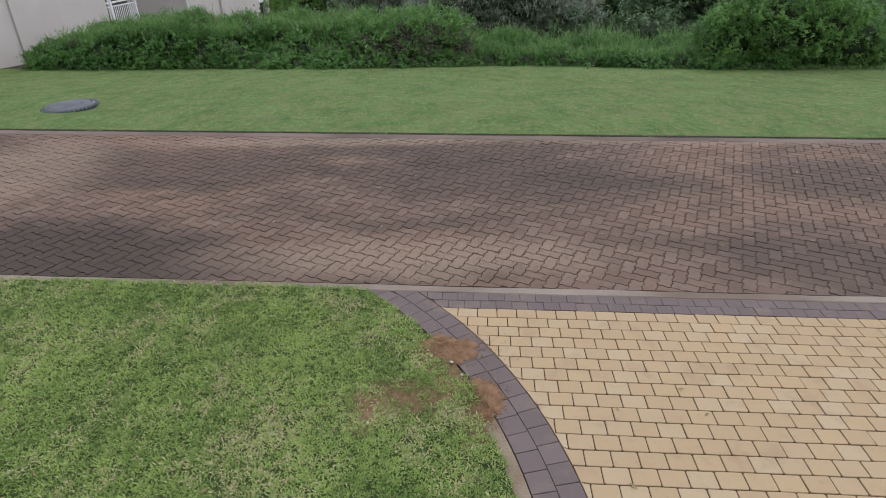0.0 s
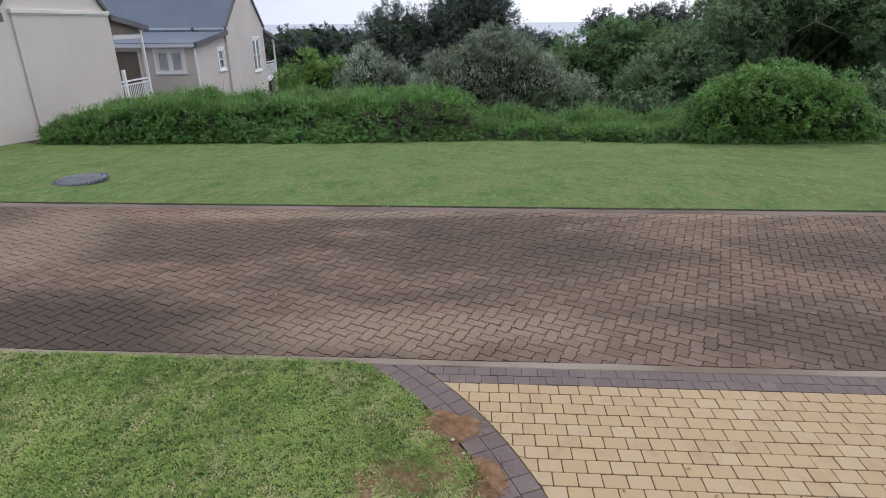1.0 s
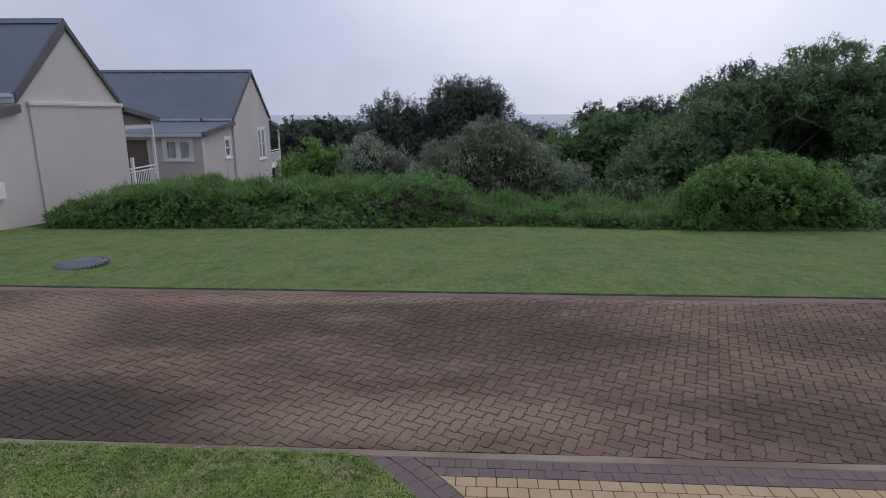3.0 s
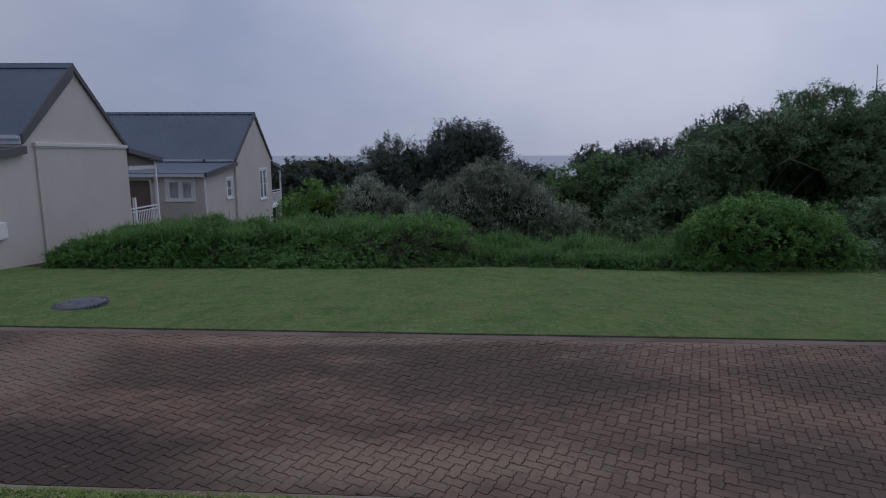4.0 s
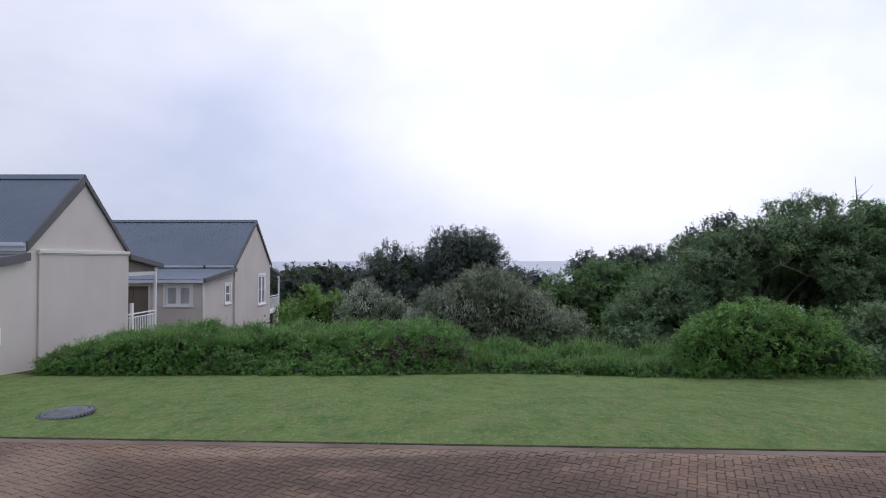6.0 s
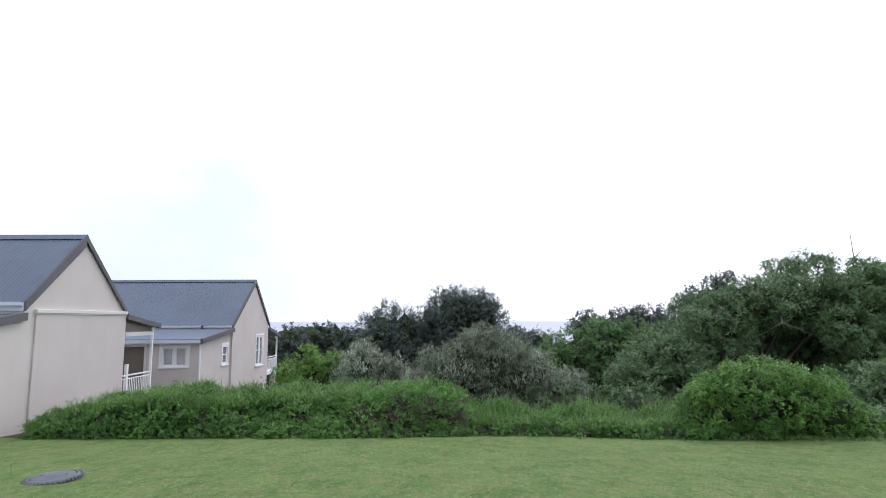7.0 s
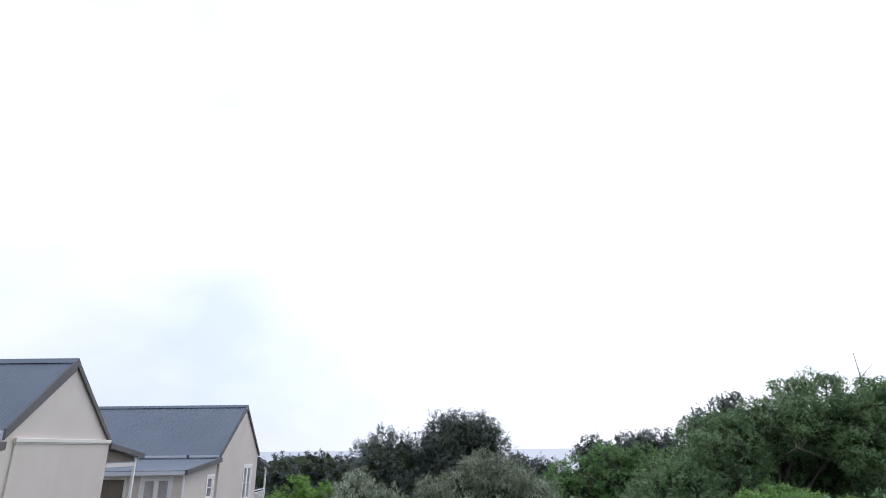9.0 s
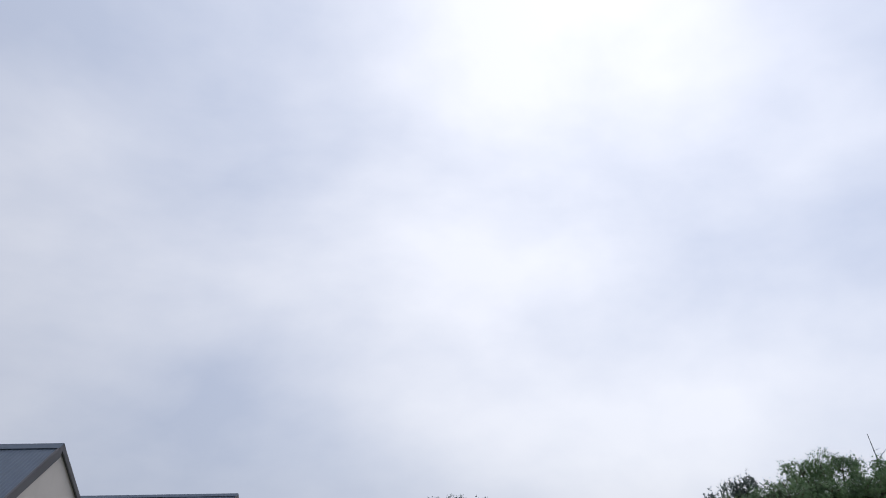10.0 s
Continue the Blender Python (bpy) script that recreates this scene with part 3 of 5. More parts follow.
def slab(outline, top=0.0, edge=0.006, deep=0.05):
    """A paver on an outline (counterclockwise): rounded upper edge, sides down into the bed. Gives verts and faces."""
    k = len(outline)
    cx, cy = sum(p[0] for p in outline) / k, sum(p[1] for p in outline) / k
    inner = []
    for i in range(k):
        (ax, ay), (bx, by), (px, py) = outline[i - 1], outline[(i + 1) % k], outline[i]
        tx, ty = bx - ax, by - ay
        ln = math.hypot(tx, ty) or 1.0
        inner.append((px - ty / ln * edge, py + tx / ln * edge))
    verts = [(x, y, top - deep) for x, y in outline] + [(x, y, top - edge * 0.9) for x, y in outline] + [(x, y, top) for x, y in inner]
    faces = []
    for r in (0, 1):
        for i in range(k):
            j = (i + 1) % k
            faces.append((r * k + i, r * k + j, (r + 1) * k + j, (r + 1) * k + i))
    faces.append(tuple(range(2 * k, 3 * k)))
    return verts, faces


class Field:
    """Gathers the pieces of one paved surface: the nearest to a place become parts, the rest one joined mesh."""

    def __init__(self, parent, name, material, near, limit=300):
        self.parent, self.name, self.material, self.near, self.limit, self.pieces = parent, name, material, near, limit, []

    def add(self, verts, faces, at, key=None, turn=0.0):
        self.pieces.append((math.hypot(at[0] - self.near[0], at[1] - self.near[1]), verts, faces, at, key, turn))

    def build(self):
        self.pieces.sort(key=lambda p: p[0])
        shared = {}
        for d, verts, faces, at, key, turn in self.pieces[:self.limit]:
            me = shared.get(key) if key else None
            if me is None:
                me = mesh_of(self.name, verts, faces, self.material)
                if key:
                    shared[key] = me
            ob = new(self.name, me)
            ob.parent = self.parent
            ob.location = (at[0], at[1], at[2])
            ob.rotation_euler = (random.gauss(0, 0.006), random.gauss(0, 0.006), turn)
        av, af = [], []
        for d, verts, faces, at, key, turn in self.pieces[self.limit:]:
            o, cs, sn = len(av), math.cos(turn), math.sin(turn)
            tx, ty = random.gauss(0, 0.006), random.gauss(0, 0.006)
            av += [(x * cs - y * sn + at[0], x * sn + y * cs + at[1], z + at[2] + x * tx + y * ty) for x, y, z in verts]
            af += [tuple(i + o for i in f) for f in faces]
        if av:
            ob = new(self.name + "_field", mesh_of(self.name + "_field", av, af, self.material))
            ob.parent = self.parent
            tagged(ob, kind="stuff")


def rect(w, h, c):
    """A rectangle round the origin with clipped corners."""
    a, b = w / 2, h / 2
    return [(-a + c, -b), (a - c, -b), (a, -b + c), (a, b - c), (a - c, b), (-a + c, b), (-a, b - c), (-a, -b + c)]


def strip(name, u0, u1, v0, v1, top, label, material):
    """A long cast edging beside the road, with slightly uneven edges, in the road's frame."""
    k = int((u1 - u0) / 0.12)
    verts, faces = [], []
    for i in range(k + 1):
        u = u0 + (u1 - u0) * i / k
        ja, jb = 0.010 * noise.noise(Vector((u * 3.1, 1.7, 0))), 0.012 * noise.noise(Vector((u * 2.3, 8.7, 0)))
        zz = top + 0.003 * noise.noise(Vector((u * 1.7, 4.2, 0)))
        for v, z in ((v0 + ja, -0.085), (v0 + ja, zz - 0.006), (v0 + ja + 0.008, zz), (v1 + jb - 0.008, zz), (v1 + jb, zz - 0.006), (v1 + jb, -0.085)):
            verts.append(ROAD @ Vector((u, v, z)))
        if i:
            for s in range(5):
                a = (i - 1) * 6 + s
                faces.append((a, a + 6, a + 7, a + 1))
    return tagged(new(name, mesh_of(name, verts, faces, material)), label, "curb", kind="structure")


strip("near_edging", -12, 12, 0.004, 0.088, 0.002, "narrow grey concrete edging flush with the road", CONCRETE)
strip("far_edging", -12, 12, FAR_V - 0.17, FAR_V - 0.009, -0.002, "worn concrete edging between road and lawn", WORN_EDGE)

# haunch of concrete between the curb and the lawn
verts, faces = [], []
for i in range(66):
    a = radians(26) * (1 - i / 24) if i <= 24 else 0
    drop = 0 if i <= 24 else (i - 24) * 0.12
    for r, z in ((ARC_OUT - 0.085, -0.08), (ARC_OUT - 0.085 + 0.015 * noise.noise(Vector((i * 0.6, 0, 2))), -0.006), (ARC_OUT - 0.004, -0.004)):
        verts.append((ARC_C[0] + r * math.cos(a), ARC_C[1] + r * math.sin(a) - drop, z))
    if i:
        for s in range(2):
            b = (i - 1) * 3 + s
            faces.append((b, b + 1, b + 4, b + 3))
tagged(new("curb_haunch", mesh_of("curb_haunch", verts, faces, HAUNCH)), "sandy concrete haunch along the paver border", "curb", kind="structure")

JOINT = plain("brown_joint_sand", (0.125, 0.086, 0.060), (0.052, 0.038, 0.029), 1.6, 0.95, bump=0.4, fine=60.0)
# the drive: a bed, a border of plum pavers, buff pavers in running bond
drive = part("driveway", boxes(((0, -6.9, -0.13), (5.6, 3.3, -0.075))), BEDDING)
tagged(drive, "buff yellow paved driveway with a dark plum border", "driveway", kind="structure")
rows = []
for i in range(61):   # brushed-in joint sand, just under the pavers' tops
    v0, lo, hi = -7.0 + 6.997 * i / 60, -4.0, 3.0
    for _ in range(24):
        u = (lo + hi) / 2
        p = ROAD @ Vector((u, v0, 0))
        lo, hi = (u, hi) if rim(p.x, p.y) < ARC_OUT + 0.006 else (lo, u)
    rows.append((ROAD @ Vector((hi, v0, -0.0075)), ROAD @ Vector((5.6, v0, -0.0075))))
tagged(part("joint_sand", mesh_of("joint_sand", [p for a in rows for p in a], [(2 * i, 2 * i + 1, 2 * i + 3, 2 * i + 2) for i in range(60)], JOINT), None, drive), kind="stuff")
border = Field(drive, "border_paver", PURPLE, (0.6, 3.0))
random.seed(11)
for r0, r1 in ((ARC_OUT, ARC_MID), (ARC_MID, ARC_IN)):
    step = 0.128 / r1
    a = -0.4 * step if r0 == ARC_OUT else 0.0
    while a < radians(49):
        g = 0.0013
        pts = [(r0 + g, a + g / r0), (r1 - g, a + g / r1), (r1 - g, a + step - g / r1), (r0 + g, a + step - g / r0)]
        poly = [(ARC_C[0] + r * math.cos(t), ARC_C[1] + r * math.sin(t)) for r, t in pts]
        poly = [tuple((ROAD @ Vector((q.x, min(q.y, 0.0), 0))).xy) for q in (ROAD_INV @ Vector((x, y, 0)) for x, y in poly)]
        area = abs(sum(poly[i - 1][0] * poly[i][1] - poly[i][0] * poly[i - 1][1] for i in range(4))) / 2
        if area > 0.002:
            c0 = (sum(p[0] for p in poly) / 4, sum(p[1] for p in poly) / 4)
            v, f = slab([(x - c0[0], y - c0[1]) for x, y in poly], edge=0.003)
            border.add(v, f, (*c0, random.gauss(0, 0.0008)))
        a += step
    y = ARC_C[1]
    while y > -3.3:
        v, f = slab(rect(r1 - r0 - 0.003, 0.128 - 0.003, 0.003), edge=0.003)
        border.add(v, f, (ARC_C[0] + (r0 + r1) / 2, y - 0.064, random.gauss(0, 0.0015)), "straight")
        y -= 0.128
for row in range(2):
    v0 = -0.001 - row * 0.0965
    u = -0.6 + row * 0.05
    while u < 5.5:
        p = ROAD @ Vector((u + 0.056, v0 - 0.048, 0))
        g = 0.0022
        ring = [ROAD @ Vector((u + 0.056 + s * (0.056 - g), v0 - 0.04825 + t * (0.04825 - g), 0)) for s, t in ((-1, -1), (0, -1), (1, -1), (1, 0), (1, 1), (0, 1), (-1, 1), (-1, 0))]
        rims = [rim(q.x, q.y) for q in ring]
        if min(rims) > ARC_IN + 0.004:
            v, f = slab(rect(0.112 - 0.002, 0.0965 - 0.002, 0.002), edge=0.002)
            border.add(v, f, (p.x, p.y, random.gauss(0, 0.0015)), "band", ROAD_TURN)
        elif max(rims) > ARC_IN + 0.025:
            poly = [(q.x, q.y) if r > ARC_IN + 0.004 else to_rim(q.x, q.y, ARC_IN + 0.004) for q, r in zip(ring, rims)]
            v, f = slab([(x - p.x, y - p.y) for x, y in poly], edge=0.002)
            border.add(v, f, (p.x, p.y, 0.0))
        u += 0.112
border.build()

buff = Field(drive, "paver", YELLOW, (1.4, 2.4))
PW, PH = 0.1355, 0.1035
row, v0 = 0, -0.196
while v0 > -6.9:
    u = -1.0 + (0.5 * PW if row % 2 else 0.0) + random.uniform(-0.008, 0.008)
    while u < 5.4:
        p = ROAD @ Vector((u + PW / 2, v0 - PH / 2, 0))
        corners = [ROAD @ Vector((u + PW / 2 + s * PW / 2, v0 - PH / 2 + t * PH / 2, 0)) for s, t in ((-1, -1), (1, -1), (1, 1), (-1, 1))]
        rims = [rim(q.x, q.y) for q in corners]
        z = random.gauss(0, 0.0012)
        jit = random.gauss(0, 0.007)
        if min(rims) > ARC_IN + 0.004:
            v, f = slab(rect(PW - 0.0054, PH - 0.0054, 0.006), edge=0.0025)
            buff.add(v, f, (p.x, p.y, z), "whole", ROAD_TURN + jit)
        elif max(rims) > ARC_IN + 0.03:
            g = 0.003
            ring = [(-1, -1), (0, -1), (1, -1), (1, 0), (1, 1), (0, 1), (-1, 1), (-1, 0)]
            poly = []
            for s, t in ring:
                q = ROAD @ Vector((u + PW / 2 + s * (PW / 2 - g), v0 - PH / 2 + t * (PH / 2 - g), 0))
                x, y = (q.x, q.y) if rim(q.x, q.y) > ARC_IN + 0.004 else to_rim(q.x, q.y, ARC_IN + 0.004)
                poly.append((x - p.x, y - p.y))
            v, f = slab(poly, edge=0.002)
            buff.add(v, f, (p.x, p.y, z))
        u += PW
    v0 -= PH
    row += 1
buff.build()

# the road: herringbone of zigzag-edged blocks
road = new("road", mesh_of("road", [ROAD @ Vector(p) for p in ((-14, 0.05, -0.07), (14, 0.05, -0.07), (14, FAR_V - 0.1, -0.07), (-14, FAR_V - 0.1, -0.07))], [(0, 1, 2, 3)], BEDDING))
tagged(road, "narrow road of worn brown interlocking blocks with black mould stains", "road", kind="structure")
tagged(part("joint_sand", mesh_of("joint_sand", [ROAD @ Vector(p) for p in ((-12, NEAR_V - 0.01, -0.0090), (12, NEAR_V - 0.01, -0.0090), (12, FAR_V - 0.16, -0.0090), (-12, FAR_V - 0.16, -0.0090))], [(0, 1, 2, 3)], JOINT), None, road), kind="stuff")
BW, BTURN = 0.0965, radians(-24.5)   # block width, the way of the herringbone
ZIG = 0.07


def unit_edge(a, b):
    """One lattice edge, bent to an S; the same curve whichever block owns it."""
    flip = (b[0] - a[0] < 0) or (b[1] - a[1] < 0)
    p, q = (b, a) if flip else (a, b)
    dx, dy = q[0] - p[0], q[1] - p[1]
    pts = [(p[0] + dx * s - dy * o, p[1] + dy * s + dx * o) for s, o in ((0.0, 0.0), (0.28, ZIG), (0.72, -ZIG), (1.0, 0.0))]
    return (list(reversed(pts)) if flip else pts)[:-1]


def block_outline(cells):
    (x0, y0), (x1, y1) = cells[0], (cells[1][0] + 1, cells[1][1] + 1)
    way = [(x0, y0)]
    way += [(x, y0) for x in range(x0 + 1, x1 + 1)] + [(x1, y) for y in range(y0 + 1, y1 + 1)]
    way += [(x, y1) for x in range(x1 - 1, x0 - 1, -1)] + [(x0, y) for y in range(y1 - 1, y0 - 1, -1)]
    out = []
    for a, b in zip(way, way[1:]):
        out += unit_edge(a, b)
    return out


cs, sn = math.cos(BTURN), math.sin(BTURN)
blocks = Field(road, "road_block", BLOCK, (0.7, 4.1))
random.seed(5)
span = 165
for i in range(-span, span):
    for j in range(-span, span):
        k = (i - j) % 4
        if k == 0:
            cells = ((i, j), (i + 1, j))
        elif k == 3:
            cells = ((i, j), (i, j + 1))
        else:
            continue
        mx, my = (cells[0][0] + cells[1][0] + 1) / 2 * BW, (cells[0][1] + cells[1][1] + 1) / 2 * BW
        x, y = mx * cs - my * sn + 0.887, mx * sn + my * cs + 4.592
        q = ROAD_INV @ Vector((x, y, 0))
        if not (-9.6 < q.x < 9.6 and 0.0 < q.y < FAR_V - 0.09):
            continue
        out = [((a * BW - mx), (b * BW - my)) for a, b in block_outline(cells)]
        g = 1 - 0.0062 / BW
        out = [(a * g, b * g) for a, b in out]
        z = random.gauss(-0.0015, 0.0013)
        if 0.13 + 0.14 < q.y < FAR_V - 0.32:
            v, f = slab(out, edge=0.0045, deep=0.035)
            blocks.add(v, f, (x, y, z), "along" if k == 0 else "across", BTURN)
        else:   # cut at the edgings
            poly = []
            for a, b in out:
                w = ROAD_INV @ Vector((x + a * cs - b * sn, y + a * sn + b * cs, 0))
                w.y = min(max(w.y, NEAR_V + 0.004), FAR_V - 0.175)
                w = ROAD @ w
                poly.append((w.x - x, w.y - y))
            ar = sum(poly[m - 1][0] * poly[m][1] - poly[m][0] * poly[m - 1][1] for m in range(len(poly))) / 2
            if ar > 0.0008:
                v, f = slab(poly, edge=0.0, deep=0.035)
                blocks.add(v, f, (x, y, z))
blocks.build()

# ---- near lawn, blades of grass, sand heaps, manhole ----
def fast_mesh(name, verts, faces, mats, index=None):
    """A mesh from arrays: verts (n, 3) and faces (m, 3 or 4)."""
    me = bpy.data.meshes.new(name)
    k = faces.shape[1]
    me.vertices.add(len(verts))
    me.vertices.foreach_set("co", np.ascontiguousarray(verts, dtype=np.float32).ravel())
    me.loops.add(faces.size)
    me.loops.foreach_set("vertex_index", np.ascontiguousarray(faces, dtype=np.int32).ravel())
    me.polygons.add(len(faces))
    me.polygons.foreach_set("loop_start", np.arange(0, faces.size, k, dtype=np.int32))
    for m in mats if isinstance(mats, (list, tuple)) else [mats]:
        me.materials.append(m)
    if index is not None:
        me.polygons.foreach_set("material_index", np.ascontiguousarray(index, dtype=np.int32))
    me.update(calc_edges=True)
    return me


def near_lawn_z(x, y):
    return 0.004 + 0.012 * noise.noise(Vector((x * 1.3, y * 1.3, 0.4))) + 0.006 * noise.noise(Vector((x * 6, y * 6, 2.0)))


BARE = ((-0.22, 2.56, 0.30, 0.13), (-0.43, 2.46, 0.15, 0.12), (0.02, 2.84, 0.16, 0.16), (0.17, 2.44, 0.07, 0.16))


def lawn_rim(y):
    """The turf stops short of the curb where the concrete haunch lies bare."""
    return ARC_OUT - 0.012 - 0.070 * min(1.0, max(0.0, (2.52 - y) / 0.15)) + 0.012 * noise.noise(Vector((y * 9.0, 0.3, 0)))


def make_near_lawn():
    s = 0.07
    xs, ys = np.arange(-9.0, 0.62, s), np.arange(-4.5, 4.35, s)
    ok, verts, ids, faces = {}, [], {}, []
    for i, x in enumerate(xs):
        for j, y in enumerate(ys):
            q = ROAD_INV @ Vector((x, y, 0))
            inside = q.y <= 0.0 and rim(x, y) <= lawn_rim(y)
            ok[i, j] = inside
            if q.y > 0.0:
                q.y = 0.0
                p = ROAD @ q
                x2, y2 = p.x, p.y
            else:
                x2, y2 = x, y
            if rim(x2, y2) > lawn_rim(y2):
                x2, y2 = to_rim(x2, y2, lawn_rim(y2))
            ids[i, j] = len(verts)
            verts.append((x2, y2, near_lawn_z(x2, y2) + (0.0 if inside else 0.004)))
    for i in range(len(xs) - 1):
        for j in range(len(ys) - 1):
            c = ((i, j), (i + 1, j), (i + 1, j + 1), (i, j + 1))
            if any(ok[a] for a in c):
                faces.append(tuple(ids[a] for a in c))
    return tagged(new("lawn", mesh_of("lawn", verts, faces, LAWN_NEAR, True)), "short coarse green lawn with bare sandy patches", "lawn", kind="structure")


def blades(name, points, length, width, lean, material, rng, bend=0.5, simple=False):
    """Grass blades rooted at points (n, 3): each a bent two-piece blade."""
    k = len(points)
    a = rng.uniform(0, 2 * np.pi, k)
    ln = length[0] + (length[1] - length[0]) * rng.random(k) ** 1.3
    w = width[0] + (width[1] - width[0]) * rng.random(k)
    tilt = lean[0] + (lean[1] - lean[0]) * rng.random(k)
    d = np.stack([np.cos(a), np.sin(a), np.zeros(k)], 1)
    side = np.stack([-np.sin(a), np.cos(a), np.zeros(k)], 1) * (w / 2)[:, None]
    up = np.array([0, 0, 1.0])
    mid = points + d * (np.sin(tilt) * ln * 0.5)[:, None] + up * (np.cos(tilt) * ln * 0.5)[:, None]
    t2 = tilt + bend
    tip = mid + d * (np.sin(t2) * ln * 0.5)[:, None] + up * (np.cos(t2) * ln * 0.5)[:, None]
    if simple:
        verts = np.stack([points - side, points + side, tip + side * 0.3, tip - side * 0.3], 1).reshape(-1, 3)
        return fast_mesh(name, verts, np.arange(k * 4).reshape(-1, 4), material)
    verts = np.stack([points - side * 0.7, points + side * 0.7, mid + side, mid - side, tip + side * 0.15, tip - side * 0.15], 1).reshape(-1, 3)
    b = np.arange(k)[:, None] * 6
    faces = np.concatenate([b + np.array([[0, 1, 2, 3]]), b + np.array([[3, 2, 4, 5]])])
    return fast_mesh(name, verts, faces, material)


def turf_blade(name, dark, light, straw, dryness, wear, wear_size):
    n = Nodes(name, 0.6, 0.25)
    patch = n.band(n.noise(1.7, 6.0, 0.78, squash=(1, 0.7, 1)), 0.37, 0.63)
    worn = n.math("ADD", dryness, n.math("MULTIPLY", n.band(n.noise(wear_size, 5.0, 0.7), 0.47, 0.60), wear))
    c = n.mix(n.math("ADD", n.math("MULTIPLY", patch, 0.55), n.math("MULTIPLY", n.island, 0.45)), dark, light)
    c = n.mix(n.math("MULTIPLY", n.math("LESS_THAN", n.island, worn), 0.85), c, straw)
    return n.done(c)


def tufts(name, roots, each, length, width, lean, material, rng):
    """Small tufts of grass: blades that lean out from one root, over dark gaps."""
    p = np.repeat(roots, each, 0)
    k = len(p)
    a = np.tile(np.arange(each) * 2 * np.pi / each, len(roots)) + rng.normal(0, 0.4, k)
    d = np.stack([np.cos(a), np.sin(a), np.zeros(k)], 1)
    size = np.repeat(rng.uniform(0.75, 1.25, len(roots)), each)
    p = p + d * (rng.uniform(0.001, 0.010, k) * size)[:, None]
    ln = rng.uniform(*length, k) * size
    tilt = rng.uniform(*lean, k)
    side = np.stack([-np.sin(a), np.cos(a), np.zeros(k)], 1) * (rng.uniform(*width, k) / 2)[:, None]
    up = np.array([0, 0, 1.0])
    mid = p + d * (np.sin(tilt) * ln * 0.55)[:, None] + up * (np.cos(tilt) * ln * 0.55)[:, None]
    tip = mid + d * (np.sin(tilt + 0.7) * ln * 0.45)[:, None] + up * (np.cos(tilt + 0.7) * ln * 0.45)[:, None]
    verts = np.stack([p, mid + side, tip, mid - side], 1).reshape(-1, 3)
    return fast_mesh(name, verts, np.arange(k * 4).reshape(-1, 4), material)


BLADE_NEAR = turf_blade("lawn_blade", (0.078, 0.150, 0.026), (0.335, 0.440, 0.118), (0.50, 0.42, 0.25), 0.03, 0.42, 1.6)
BLADE_FAR = turf_blade("far_lawn_blade", (0.066, 0.136, 0.034), (0.225, 0.325, 0.105), (0.38, 0.37, 0.20), 0.09, 0.30, 0.9)
make_near_lawn()
rng = np.random.default_rng(3)
pts = []
want = 37000
cand = np.stack([rng.uniform(-4.6, 0.45, want * 3), rng.uniform(1.25, 4.0, want * 3)], 1)
for x, y in cand:
    q = ROAD_INV @ Vector((x, y, 0))
    if q.y > 0.03 or rim(x, y) > lawn_rim(y) + 0.006:
        continue
    thin = 0.0
    for bx, by, rx, ry in BARE:
        thin = max(thin, 1.25 - math.hypot((x - bx) / rx, (y - by) / ry) + 0.7 * noise.noise(Vector((x * 9, y * 9, 0))))
    thin = max(thin, 0.9 * noise.noise(Vector((x * 3.2, y * 3.2, 5.0))) - 0.30, 2.0 * noise.noise(Vector((x * 30, y * 22, 9.0))) - 0.10)
    if random.random() < thin * 0.92:
        continue
    # sparser where it is far off
    if x < -3 and random.random() < 0.3:
        continue
    pts.append((x, y, near_lawn_z(x, y) - 0.002))
    if len(pts) >= want:
        break
pts = np.array(pts)
ob = new("lawn_grass", tufts("lawn_grass", pts, 6, (0.015, 0.037), (0.0036, 0.0078), (0.2, 1.25), BLADE_NEAR, rng))
tagged(ob, "short broad-bladed green grass with dry straw in it", "grass", kind="stuff")
spots = np.stack([rng.uniform(-8.8, 0.45, 30000), rng.uniform(-3.3, 1.27, 30000)], 1)
spots = np.concatenate([spots, np.stack([rng.uniform(-8.8, -4.55, 12000), rng.uniform(1.2, 4.0, 12000)], 1)])
spots = np.array([(x, y, near_lawn_z(x, y) - 0.002) for x, y in spots if rim(x, y) < lawn_rim(y) and (ROAD_INV @ Vector((x, y, 0))).y < 0.0])
ob = new("lawn_grass", blades("lawn_grass", spots, (0.03, 0.06), (0.012, 0.022), (0.3, 1.3), BLADE_NEAR, rng, 0.5, True))
tagged(ob, "short green grass where nobody has walked", "grass", kind="stuff")

pts = []
while len(pts) < 105000:
    x, y = rng.uniform(-13.5, 13.5), 7.2 + 8.3 * rng.random() ** 1.2
    v = (ROAD_INV @ Vector((x, y, 0))).y
    if v < FAR_V + 0.004 or y > hedge_y(x) + 0.15:
        continue
    pts.append((x, y, ground_z(x, y) - 0.003))
for u in np.arange(-9, 9, 0.004):
    p = ROAD @ Vector((u, FAR_V + rng.uniform(-0.012, 0.03) + 0.02 * noise.noise(Vector((u * 2.5, 0, 0))), 0))
    pts.append((p.x, p.y, 0.0))
ob = new("far_lawn_grass", blades("far_lawn_grass", np.array(pts), (0.012, 0.034), (0.006, 0.013), (0.7, 1.4), BLADE_FAR, rng, 0.2, True))
tagged(ob, "even mown grass on the bank past the road", "grass", kind="stuff")

# ant-turned sand heaps spilled over the border
n = Nodes("red_brown_sand", 0.95, 0.1)
c = n.mix(n.band(n.noise(14.0, 4.0), 0.35, 0.65), (0.190, 0.108, 0.060), (0.265, 0.160, 0.095))
n.bump(n.noise(170.0, 4.0, 0.7), 0.8, 0.006)
SAND = n.done(c)


